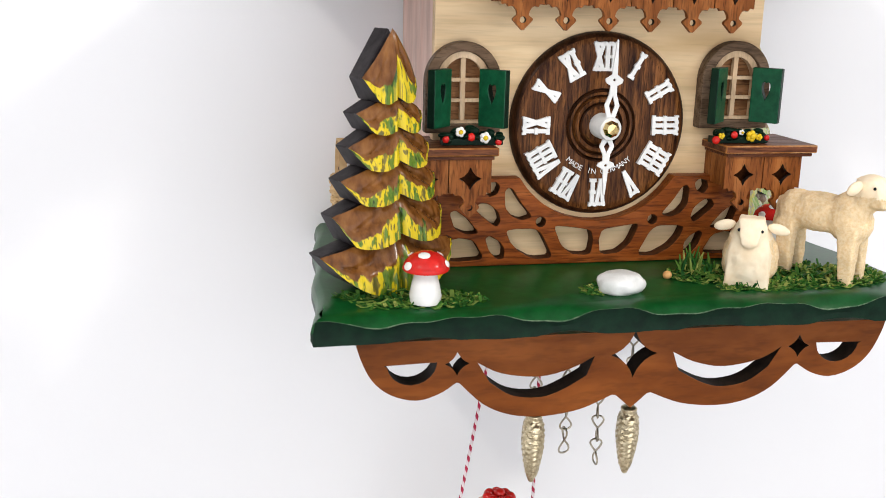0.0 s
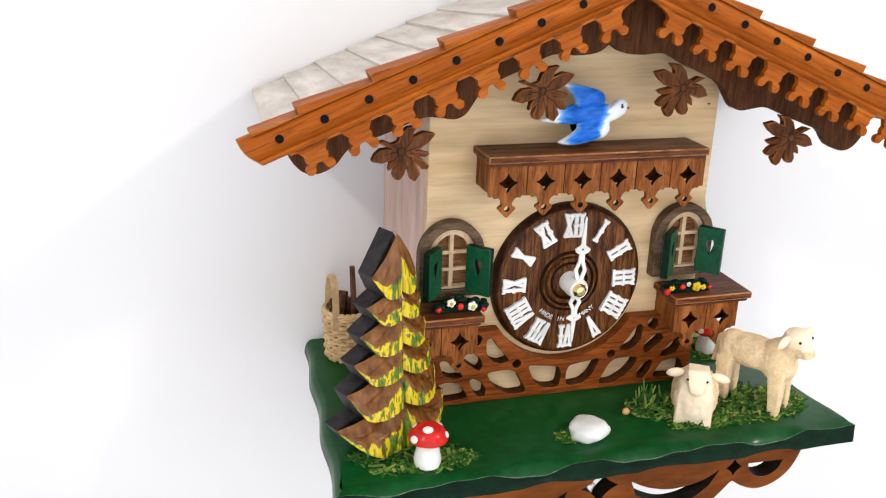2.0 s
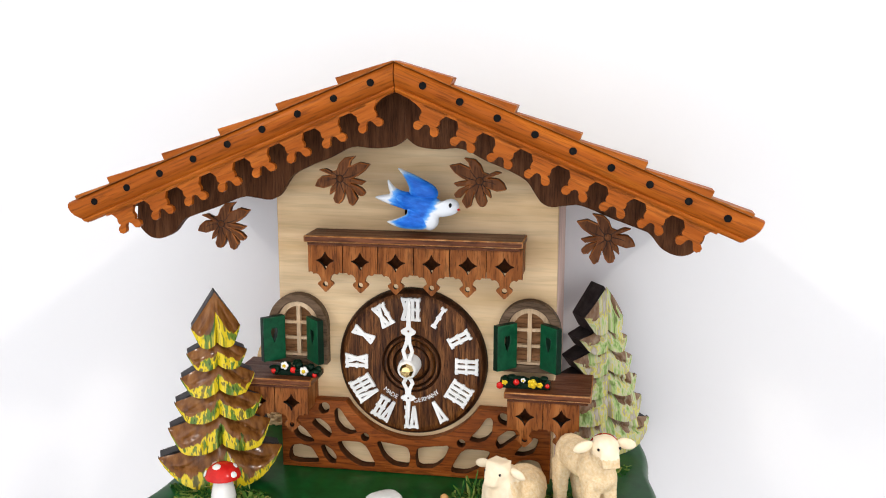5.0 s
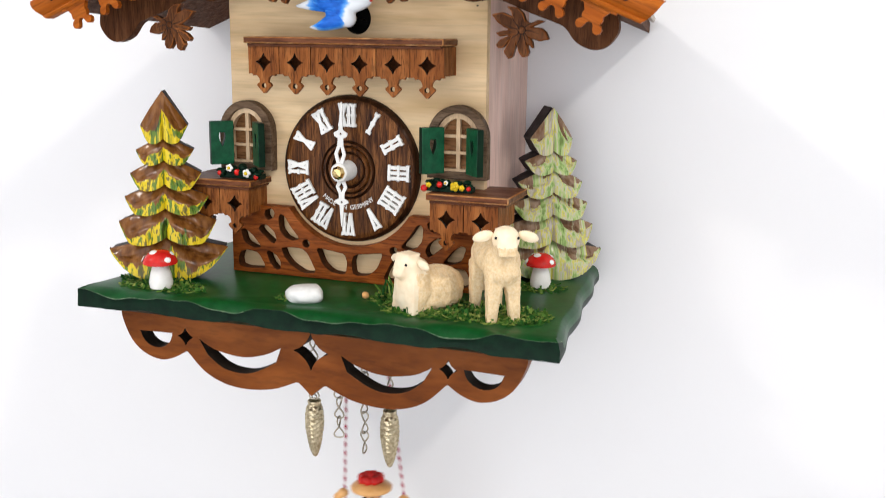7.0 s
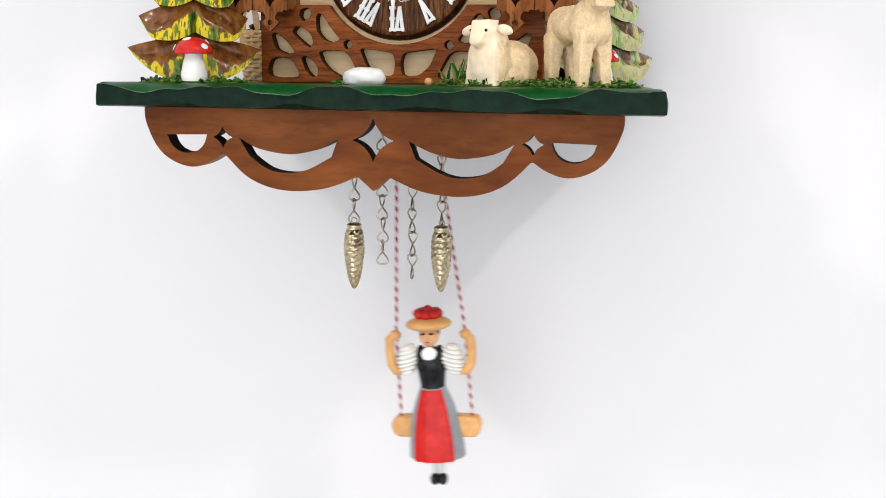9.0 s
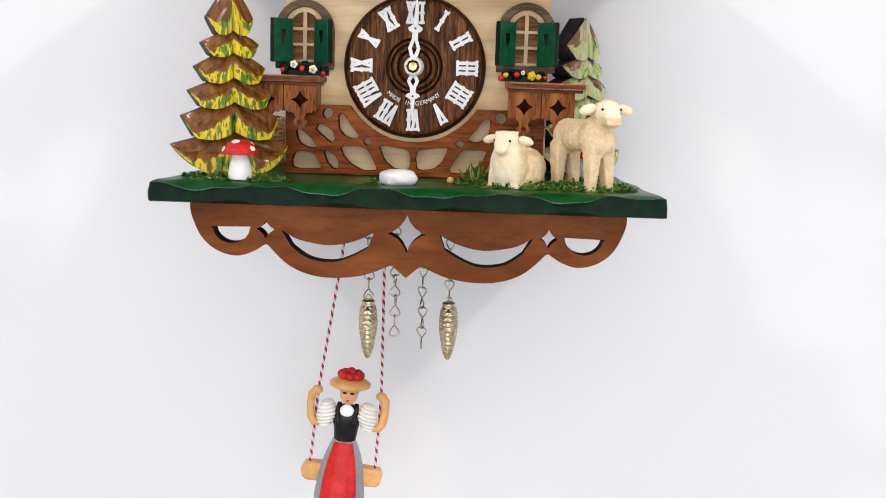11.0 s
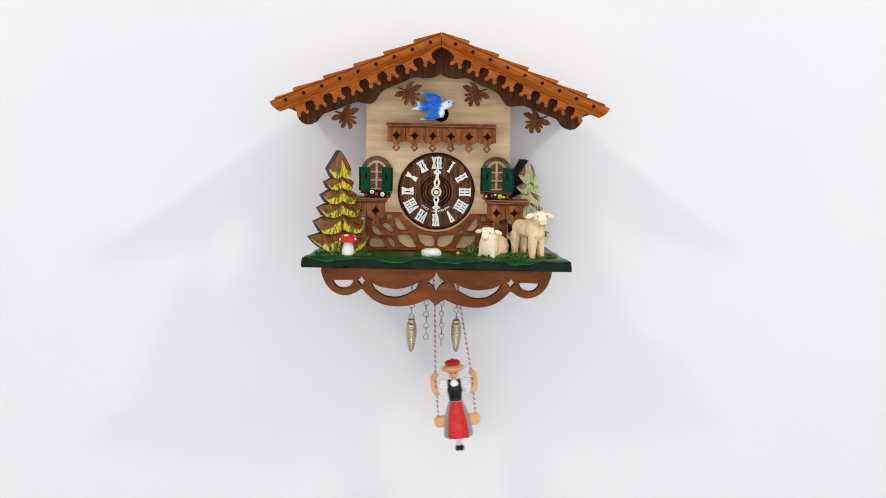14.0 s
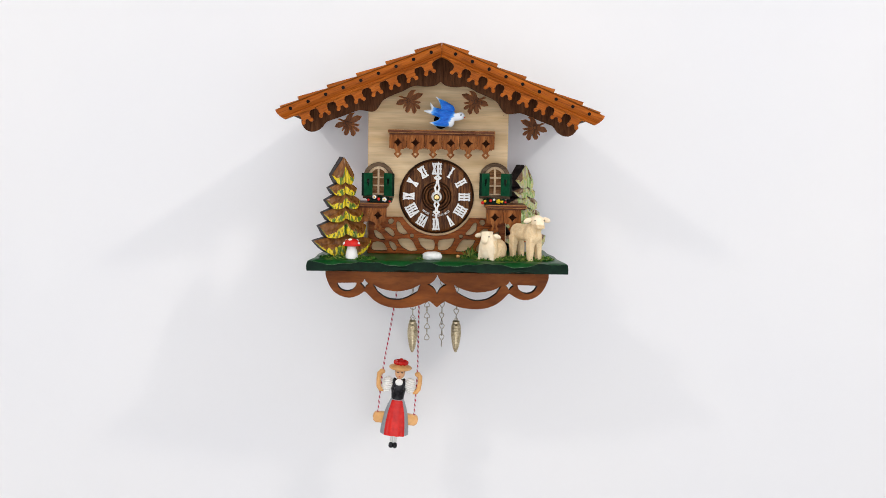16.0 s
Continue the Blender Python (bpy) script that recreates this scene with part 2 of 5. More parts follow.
def rope_mat():
    """Two-ply cord: red and white strands wound round each other."""
    n = Nodes("red_white_cord")
    uv, sep = n.add("ShaderNodeUVMap"), n.add("ShaderNodeSeparateXYZ")
    n.link(uv.outputs[0], sep.inputs[0])
    m = n.add("ShaderNodeMath")
    m.operation = "FRACT"
    add = n.add("ShaderNodeMath")
    add.operation = "ADD"
    n.link(sep.outputs[0], add.inputs[0])
    n.link(sep.outputs[1], add.inputs[1])
    n.link(add.outputs[0], m.inputs[0])
    col = n.ramp(m.outputs[0], (0.0, (0.34, 0.020, 0.05)), (0.44, (0.42, 0.03, 0.07)), (0.50, (0.66, 0.55, 0.56)), (0.95, (0.78, 0.70, 0.70)))
    return n.done(col, 0.7, m.outputs[0], 0.3)


def wall_mat():
    n = Nodes("white_wall_paint")
    fine = n.add("ShaderNodeTexNoise", Scale=350.0, Detail=3.0)
    n.link(n.coords((1, 1, 1), False), fine.inputs["Vector"])
    big = n.add("ShaderNodeTexNoise", Scale=2.5, Detail=3.0)
    n.link(n.coords((1, 1, 1), False), big.inputs["Vector"])
    col = n.ramp(big.outputs[0], (0.3, (0.78, 0.783, 0.80)), (0.7, (0.815, 0.81, 0.81)))
    return n.done(col, 0.75, fine.outputs[0], 0.06, 0.0004)


GRASS, WALL, ROPE, BIRD = grass_mat(), wall_mat(), rope_mat(), bird_mat()
TREE_A = tree_mat("painted_fir_yellow", 0.665, ((0.085, 0.028, 0.005), (0.17, 0.062, 0.012), (0.26, 0.110, 0.028)),
                  ((0.36, (0.030, 0.055, 0.008)), (0.42, (0.10, 0.19, 0.014)), (0.47, (0.14, 0.17, 0.02)), (0.50, (0.62, 0.47, 0.010)), (0.57, (0.66, 0.50, 0.012)), (0.60, (0.20, 0.15, 0.02)), (0.66, (0.11, 0.10, 0.02))))
TREE_B = tree_mat("painted_fir_pale", 0.43, ((0.13, 0.065, 0.030), (0.22, 0.13, 0.075), (0.36, 0.27, 0.19)),
                  ((0.34, (0.14, 0.20, 0.05)), (0.41, (0.28, 0.42, 0.13)), (0.46, (0.42, 0.50, 0.20)), (0.51, (0.50, 0.47, 0.36)), (0.55, (0.58, 0.55, 0.08)), (0.60, (0.36, 0.33, 0.24)), (0.68, (0.46, 0.42, 0.35))))
# Unseen floor, kept pale so it bounces fill up under the clock.
FLOORM = wood("pale_bounce_floor", (0.60, 0.58, 0.56), (0.66, 0.64, 0.62), (0.72, 0.70, 0.68), "x", 60, 3, 0.45)

# ---- builders: places are in centimetres from the clock's foot ----


ORIGINS = {}


def thing(name, at, label, category, group=""):
    ob = new(name)
    ob.empty_display_size = 0.01
    ob.location = Vector(at) * 0.01 + Vector((0, 0, Z0))
    ORIGINS[ob.name] = Vector(at)
    return tagged(ob, label, category, group)


def origin(ob):
    while ob.parent:
        ob = ob.parent
    return ORIGINS[ob.name]


def mesh_of(name, bm, mats, at=(0, 0, 0), smooth=40):
    for v in bm.verts:
        v.co = (v.co - Vector(at)) * 0.01
    bmesh.ops.recalc_face_normals(bm, faces=bm.faces)
    me = bpy.data.meshes.new(name)
    bm.to_mesh(me)
    bm.free()
    for m in mats if isinstance(mats, (list, tuple)) else [mats]:
        me.materials.append(m)
    if smooth:
        me.polygons.foreach_set("use_smooth", [True] * len(me.polygons))
        me.set_sharp_from_angle(angle=radians(smooth))
    return me


def part(name, bm, mats, parent, label="", bevel=0.0, smooth=40, lit_edge=None):
    """One mesh object under a thing or a part; the bmesh is in the clock's centimetres."""
    mats = list(mats) if isinstance(mats, (list, tuple)) else [mats]
    ob = new(name, mesh_of(name, bm, mats + ([lit_edge] if lit_edge else []), origin(parent), smooth))
    ob.parent = parent
    if bevel:
        md = ob.modifiers.new("bevel", "BEVEL")
        md.width, md.segments, md.limit_method, md.angle_limit = bevel * 0.01, 2, "ANGLE", radians(50)
        # the bevel's paler colour paints a highlight along the edges
        if lit_edge:
            md.material = len(mats)
    return tagged(ob, label)


def piece(name, me, parent, at, turn=(0, 0, 0), scale=(1, 1, 1)):
    """An object on a shared mesh, placed in the clock's centimetres."""
    ob = new(name, me)
    ob.parent = parent
    ob.matrix_basis = Matrix.LocRotScale((Vector(at) - origin(parent)) * 0.01, Euler([radians(a) for a in turn]), scale)
    return ob


def box(bm, x0, x1, y0, y1, z0, z1):
    out = bmesh.ops.create_cube(bm, size=1)
    for v in out["verts"]:
        v.co = Vector(((x0 + x1) / 2 + v.co.x * (x1 - x0), (y0 + y1) / 2 + v.co.y * (y1 - y0), (z0 + z1) / 2 + v.co.z * (z1 - z0)))
    return bm


def boxed(*a):
    return box(bmesh.new(), *a)


def ball(bm, at, r, mat=0, seg=16, rings=10, turn=None):
    """An ellipsoid of half-sizes r, turned by a matrix."""
    out = bmesh.ops.create_uvsphere(bm, u_segments=seg, v_segments=rings, radius=1)
    m = Matrix.Translation(at) @ (turn or Matrix()) @ Matrix.Diagonal((*((r,) * 3 if isinstance(r, (int, float)) else r), 1))
    bmesh.ops.transform(bm, matrix=m, verts=out["verts"])
    for f in {f for v in out["verts"] for f in v.link_faces}:
        f.material_index = mat
    return bm


def tube(bm, pts, r, seg=8, mat=0, closed=False, uv=None, turns=0.0):
    """A round rod along points; r is one radius or one for each point."""
    pts = [Vector(p) for p in pts]
    n = len(pts)
    rad = [r] * n if isinstance(r, (int, float)) else r
    rings, side, run = [], None, 0.0
    layer = bm.loops.layers.uv.verify() if turns else None
    lengths = [0.0]
    for a, b in zip(pts, pts[1:]):
        lengths.append(lengths[-1] + (b - a).length)
    for i, p in enumerate(pts):
        d = (pts[(i + 1) % n] - pts[i - 1]) if closed else (pts[min(i + 1, n - 1)] - pts[max(i - 1, 0)])
        d.normalize()
        if side is None:
            side = d.orthogonal().normalized()
        side = (side - d * side.dot(d)).normalized()
        up = d.cross(side)
        rings.append([bm.verts.new(p + (side * math.cos(a) + up * math.sin(a)) * rad[i]) for a in (2 * math.pi * k / seg for k in range(seg))])
    for i in range(n if closed else n - 1):
        a, b = rings[i], rings[(i + 1) % n]
        for k in range(seg):
            f = bm.faces.new((a[k], a[(k + 1) % seg], b[(k + 1) % seg], b[k]))
            f.material_index = mat
            if layer:
                for loop, (u, l) in zip(f.loops, ((k, i), (k + 1, i), (k + 1, i + 1), (k, i + 1))):
                    loop[layer].uv = (u / seg, lengths[l] * turns)
    if not closed:
        for ring in (rings[0], rings[-1]):
            bm.faces.new(ring).material_index = mat
    return bm


def lathe(bm, profile, at, seg=24, mat=0, squash=1.0):
    """A turned body: (radius, height) rows round the z axis at a place."""
    at = Vector(at)
    rings = [[bm.verts.new(at + Vector((r * math.cos(a), r * squash * math.sin(a), h))) for a in (2 * math.pi * k / seg for k in range(seg))] for r, h in profile]
    for a, b in zip(rings, rings[1:]):
        for k in range(seg):
            bm.faces.new((a[k], a[(k + 1) % seg], b[(k + 1) % seg], b[k])).material_index = mat
    for ring in (rings[0], rings[-1]):
        bm.faces.new(ring).material_index = mat
    return bm


def spline(pts, steps=5, closed=False):
    """A smooth line through a few points."""
    pts = [Vector(p) for p in pts]
    n, out = len(pts), []
    for i in range(n if closed else n - 1):
        p0, p1, p2, p3 = (pts[(i + k) % n] if closed else pts[min(max(i + k, 0), n - 1)] for k in (-1, 0, 1, 2))
        for s in range(steps):
            t = s / steps
            out.append(0.5 * (2 * p1 + (p2 - p0) * t + (2 * p0 - 5 * p1 + 4 * p2 - p3) * t**2 + (3 * p1 - p0 - 3 * p2 + p3) * t**3))
    return out if closed else out + [pts[-1]]


def circle(cx, cz, r, n=16, a0=0.0, a1=360.0, rz=None):
    span = a1 - a0
    last = n if span >= 360 else n - 1
    return [(cx + r * math.cos(radians(a0 + span * k / last)), cz + (rz or r) * math.sin(radians(a0 + span * k / last))) for k in range(n)]


def star4(cx, cz, rx, rz, waist=0.36, n=3):
    """A four-pointed star with concave sides."""
    out = []
    for q in range(4):
        a, b = radians(90 * q), radians(90 * q + 90)
        tip = lambda g: Vector((cx + rx * math.cos(g), cz + rz * math.sin(g)))
        mid = Vector((cx + rx * waist * math.cos((a + b) / 2), cz + rz * waist * math.sin((a + b) / 2)))
        p, r = tip(a), tip(b)
        out += [tuple((1 - t) ** 2 * p + 2 * t * (1 - t) * mid + t * t * r) for t in (k / n for k in range(n))]
    return out


def plate(bm, outline, holes, place, w0, w1, mat=0, wall=None):
    """A board cut to an outline with holes through it. place(u, v, w) lays it in space; w0 to w1 is its thickness."""
    faces = []
    for w in (w0, w1):
        edges = []
        for loop in [outline, *holes]:
            vs = [bm.verts.new(Vector(place(p[0], p[1], w))) for p in loop]
            edges += [bm.edges.new((a, b)) for a, b in zip(vs, vs[1:] + vs[:1])]
            faces.append(vs)
        out = bmesh.ops.triangle_fill(bm, use_beauty=True, use_dissolve=False, edges=edges)
        for f in out["geom"]:
            if isinstance(f, bmesh.types.BMFace):
                f.material_index = mat
    half = len(faces) // 2
    for n, (a, b) in enumerate(zip(faces[:half], faces[half:])):
        for k in range(len(a)):
            f = bm.faces.new((a[k], a[(k + 1) % len(a)], b[(k + 1) % len(a)], b[k]))
            f.material_index = mat if wall is None or n == 0 else wall
    return bm


FRONT = lambda u, v, w: (u, w, v)

# ---- the room ----


def room_box(name, label, x0, x1, y0, y1, z0, z1, mat):
    me = mesh_of(name, boxed(x0 * 100, x1 * 100, y0 * 100, y1 * 100, z0 * 100, z1 * 100), mat, smooth=0)
    return tagged(new(name, me), label, "room", kind="structure")


room_box("wall_north", "plain white painted wall that carries the clock", -2.5, 2.5, 0, 0.12, 0, 2.7, WALL)
room_box("wall_west", "plain white painted side wall", -2.62, -2.5, -3.0, 0.12, 0, 2.7, WALL)
room_box("wall_east", "plain white painted side wall", 2.5, 2.62, -3.0, 0.12, 0, 2.7, WALL)
room_box("floor", "unseen pale floor that bounces light upward", -2.62, 2.62, -3.12, 0.12, -0.1, 0, FLOORM)
room_box("ceiling", "plain white painted ceiling", -2.62, 2.62, -3.12, 0.12, 2.7, 2.8, WALL)
# Unseen rear wall, opened only to make room for the front fill.
south = bmesh.new()
plate(south, [(-262, 0), (262, 0), (262, 270), (-262, 270)], [[(-212, 38), (212, 38), (212, 252), (-212, 252)]], FRONT, -312, -300)
tagged(new("wall_south", mesh_of("wall_south", south, WALL, smooth=0)), "unseen white wall with an opening added for the front fill", "room", kind="structure")

# ---- the clock's house ----
clock = thing("cuckoo_clock", (0, 0, 0), "brown and pale wooden chalet cuckoo clock on a white wall", "cuckoo clock")
AX, AZ, SLOPE = 0.2, 16.41, radians(22.6)
CS, SN = math.cos(SLOPE), math.sin(SLOPE)


def roof_place(side):
    """Along the slope from the ridge, square down from its top edge, and depth."""
    return lambda s, n, y: (AX + side * (s * CS - n * SN), y, AZ - s * SN - n * CS)


def under_roof(x, drop):
    return AZ - abs(x - AX) * SN / CS - drop


front_hole = circle(0.32, 10.72, 0.56, 24, rz=0.6)
bm = plate(bmesh.new(), [(-5.36, 0.3), (5.6, 0.3), (5.6, under_roof(5.6, 1.5)), (AX, under_roof(AX, 1.6)), (-5.36, under_roof(-5.36, 1.6))], [front_hole], FRONT, -5.9, -6.3, 0, 1)
part("front_panel", bm, [PINE, BURNT], clock, "pale pine front with a round burnt-edged hole", 0.03)
part("side_panel", boxed(-5.3, -4.9, -5.9, -0.02, 0.3, 12.3), SIDE, clock, "bleached plain wooden side", 0.03)
part("side_panel", boxed(5.14, 5.54, -5.9, -0.02, 0.3, 12.3), SIDE, clock, "bleached plain wooden side", 0.03)
part("back_panel", boxed(-4.9, 5.14, -0.5, -0.02, 0.3, 12.3), SIDE, clock)
# Solid black block added for the darkness inside the house.
part("hollow", boxed(-1.2, 1.8, -5.4, -5.0, 9.2, 12.2), BLACK, clock, "black block standing in for the shade behind the round hole")
bm = bmesh.new()
lathe(bm, [(0.05, 0), (0.05, 0.03)], (5.2, -6.33, 11.2), 8)
part("nail", bm, BURNT, clock)
bm = bmesh.new()
tube(bm, [(0.32, -5.0, 10.6), (0.25, -6.6, 10.8), (0.1, -7.3, 11.0)], 0.03, 6)
part("bird_wire", bm, STEEL, clock)

# ---- the roof ----
bm = bmesh.new()
ends = []
for y, kk, drop in ((-9.5, 1.0, 0.32), (-0.03, 0.93, 1.32)):
    e = 12.2 * kk
    pts = [(AX, AZ - drop), (AX - e * CS, AZ - drop - e * SN), (AX - e * CS, AZ - drop - 0.45 - e * SN), (AX, AZ - drop - 0.45), (AX + e * CS, AZ - drop - 0.45 - e * SN), (AX + e * CS, AZ - drop - e * SN)]
    ends.append([bm.verts.new((x, y, z)) for x, z in pts])
for i in range(6):
    bm.faces.new((ends[0][i], ends[0][(i + 1) % 6], ends[1][(i + 1) % 6], ends[1][i]))
for e in ends:
    bm.faces.new((e[0], e[1], e[2], e[3]))
    bm.faces.new((e[0], e[3], e[4], e[5]))
roof = part("roof", bm, VAL, clock, "low pitched roof laid with pale shingles")
PROFILE = [(0.0, -9.55), (0.0, -9.8), (0.06, -9.95), (0.18, -10.05), (0.36, -10.1), (0.54, -10.06), (0.68, -9.97), (0.76, -9.9), (0.79, -9.96), (0.84, -9.98), (0.9, -9.96), (0.95, -9.88), (0.95, -9.55)]
for side in (-1, 1):
    at = roof_place(side)
    first, step = (1.62, 1.40) if side < 0 else (1.86, 1.365)
    TRIM = TRIM_LEFT if side < 0 else TRIM_RIGHT
    bm = bmesh.new()
    rows = []
    for k in range(41):
        row = []
        for n, y in PROFILE:
            s0, s1 = n * SN / CS + 0.02, 13.32 - 0.42 * (n / 0.95) ** 2
            row.append(bm.verts.new(at(s0 + (s1 - s0) * k / 40, n, y)))
        rows.append(row)
    for a, b in zip(rows, rows[1:]):
        for k in range(len(PROFILE)):
            bm.faces.new((a[k], a[(k + 1) % len(PROFILE)], b[(k + 1) % len(PROFILE)], b[k]))
    bm.faces.new(rows[0])
    bm.faces.new(rows[-1])
    board = part("barge_board", bm, TRIM, clock, "orange-brown rounded barge board with drilled holes")
    # black discs on the face paint the shade inside the drilled holes
    hole = bmesh.new()
    lathe(hole, [(0.115, 0), (0.13, 0.012), (0.13, 0.02)], (0, 0, 0), 16)
    hole_me = mesh_of("drilled_hole", hole, BLACK)
    for k in range(9):
        x, y, z = at(first - 0.62 + step * k, 0.36, -10.098)
        piece("drilled_hole", hole_me, board, (x, y, z), (90, 0, 0))
    # the stepped cover strips on the board
    for k in range(6):
        s0, s1 = (0.02 if k == 0 else 2.1 + 2.33 * (k - 1)), (2.1 + 2.33 * k if k < 5 else 12.9)
        rise = 0.27 if k < 5 else 0.12
        bm = plate(bmesh.new(), [(s0, 0.02), (s1, 0.02), (s1, -rise), (s0, -0.03)], [], at, -10.02, -9.3)
        part("cover_strip", bm, TRIM, board, bevel=0.035, lit_edge=WORN_LIT)
    # the hanging fringe
    half = [(-0.53, 0.0), (-0.42, 0.16), (-0.33, 0.30), (-0.36, 0.40), (-0.35, 0.50), (-0.29, 0.56), (-0.39, 0.61), (-0.46, 0.71), (-0.44, 0.83), (-0.34, 0.90), (-0.22, 0.87), (-0.16, 0.77), (-0.13, 0.67), (-0.06, 0.60), (0.0, 0.59)]
    outline = half + [(-u, v) for u, v in reversed(half[:-1])]
    bm = plate(bmesh.new(), outline, [], lambda u, v, w: (side * u, w, -v), -0.1, 0.1)
    pend_me = mesh_of("pendant", bm, TRIM_FLAT)
    for k in range(8):
        x, y, z = at(first + step * k, 0.93, -9.82)
        ob = piece("pendant", pend_me, board, (x, y, z), (0, side * math.degrees(SLOPE), 0), (1.0, 1, 1.0))
    bm = plate(bmesh.new(), [(1.5, 0.9), (12.1, 0.9), (12.1, 1.01), (1.5, 1.01)], [], at, -9.92, -9.72)
    part("fringe_rail", bm, TRIM, board)
    web = [(0.42, 0.93), (first - 0.2, 0.93), (first - 0.3, 1.28)] + [(0.42 + (first - 0.72) * math.sin(radians(q)), 0.93 + 0.35 * (1 - math.cos(radians(q)))) for q in (78, 62, 46, 30, 15)]
    part("arch_web", plate(bmesh.new(), web, [], at, -9.915, -9.725), TRIM, board)
    # the roof falls a little and narrows towards the wall
    for k in range(9):
        s0, s1 = 0.03 + 1.375 * k, 0.03 + 1.375 * (k + 1) + 0.05
        bm = bmesh.new()
        ends = []
        for y, kk, drop in ((-9.55, 1.0, 0.0), (-0.05 - 0.06 * ((k * 7) % 3), 0.935, 1.0)):
            ends.append([bm.verts.new(Vector(at(s * kk, n, y)) - Vector((0, 0, drop))) for s, n in ((s0, 0.16), (s1, 0.06), (s1, 0.24), (s0, 0.28))])
        for i in range(4):
            bm.faces.new((ends[0][i], ends[0][(i + 1) % 4], ends[1][(i + 1) % 4], ends[1][i]))
        bm.faces.new(ends[0])
        bm.faces.new(ends[1])
        part("shingle", bm, SHING, roof, bevel=0.02)
    # scalloped valance and leaves
    low = spline([(0.0, 13.68), (0.43, 13.38), (1.18, 13.29), (2.02, 13.32), (2.9, 12.9), (3.6, 12.62), (4.3, 12.25), (4.63, 11.8), (4.88, 11.46), (5.23, 11.31), (5.75, 11.37), (6.3, 11.38), (7.4, 10.95), (8.3, 10.62), (8.7, 10.44), (9.12, 9.94), (9.69, 9.7), (10.17, 9.82), (10.55, 10.3), (10.53, 10.8)], 4)
    out = [(AX + side * p[0], p[1]) for p in ((v.x, v.y) for v in (Vector((q[0], q[1], 0)) for q in low))]
    out += [(AX + side * 10.5, under_roof(AX + 10.5, 0.7)), (AX, under_roof(AX, 0.7))]
    part("valance", plate(bmesh.new(), out, [], FRONT, -8.0 - 0.004 * side, -7.6), VAL, clock, "dull brown oak valance with scalloped edge", 0.03)
    # vine leaf: three long lobes, side lobes with nicks between
    leaf = [Vector(p) / 124 for p in [(100, 38), (70, 44), (40, 30), (16, 38), (4, 70), (-22, 95), (-72, 102), (-50, 78), (-44, 56), (-90, 76), (-138, 66), (-112, 34), (-78, 10), (-58, 2), (-90, -4), (-118, -12), (-98, -28), (-58, -22), (-96, -40), (-116, -62), (-106, -78), (-84, -76), (-60, -50), (-80, -92), (-58, -125), (-38, -112), (-24, -58), (-12, -96), (4, -116), (26, -112), (34, -92), (22, -54), (52, -78), (46, -46), (34, -32), (78, -46), (120, -38), (106, -8), (84, 10), (44, 14)]]
    tips = [(0.80, -0.26), (-0.92, 0.44), (-0.42, -0.84), (-0.42, 0.66), (-0.72, -0.38), (0.12, -0.78), (0.30, -0.50), (0.62, 0.32)]
    for cx, cz in ((2.7, 12.22), (7.25, 10.34)) if side > 0 else ((2.42, 12.2), (7.05, 10.40)):
        bm = bmesh.new()
        plate(bm, [(AX + side * (cx + p.x), cz + p.y) for p in leaf], [], FRONT, -8.32, -8.02)
        ob = part("carved_leaf", bm, LEAF, clock, "carved brown vine leaf with scored veins", 0.04, lit_edge=RED_LIT)
        bm = bmesh.new()
        lathe(bm, [(0.12, 0), (0.12, 0.02), (0.07, 0.05), (0.0, 0.05)], (0, 0, 0), 12)
        for v in bm.verts:
            v.co = Vector((AX + side * cx + v.co.x, -8.31 - v.co.z, cz + v.co.y))
        part("boss", bm, LEAF, ob)
        bm = bmesh.new()
        for tx, tz in tips:
            d = Vector((tx, tz))
            q = Vector((-d.y, d.x)) * 0.10
            pts = [Vector((AX + side * (cx + d.x * t + q.x * math.sin(3 * t)), -8.318, cz + d.y * t + q.y * math.sin(3 * t))) for t in (0.17, 0.35, 0.55, 0.72)]
            tube(bm, pts, [0.018, 0.016, 0.012, 0.005], 5)
        tube(bm, [Vector((AX + side * cx + 0.13 * math.cos(g), -8.32, cz + 0.13 * math.sin(g))) for g in (k * math.pi / 8 for k in range(16))], 0.02, 5, closed=True)
        part("vein_groove", bm, BURNT, ob)

# ---- dial ----
DX, DZ = 0.06, 4.84
dial = bmesh.new()
prof = [(0.0, 0.42), (0.5, 0.42), (0.62, 0.36), (0.68, 0.28), (0.74, 0.40), (0.86, 0.42), (0.92, 0.30), (0.98, 0.42), (1.06, 0.43), (1.12, 0.33), (1.18, 0.40), (2.55, 0.40), (2.78, 0.36), (2.9, 0.24), (2.95, 0.1), (2.95, 0.0)]
lathe(dial, list(reversed(prof))[:-1] + [(0.001, 0.42)], (0, 0, 0), 72)
for v in dial.verts:
    v.co = Vector((DX + v.co.x, -6.3 - v.co.z, DZ + v.co.y))
for f in dial.faces:
    c = f.calc_center_median()
    r = math.hypot(c.x - DX, c.z - DZ)
    # the outer rim and the three turned grooves take the darker oak
    f.material_index = 1 if r > 2.72 or 0.62 < r < 0.71 or 0.89 < r < 0.95 or 1.08 < r < 1.15 else 0
dial = part("dial", dial, [OAK, RIMOAK], clock, "round dark oak dial with turned rings")
GLYPHS = {"I": 1, "V": 2, "X": 2}


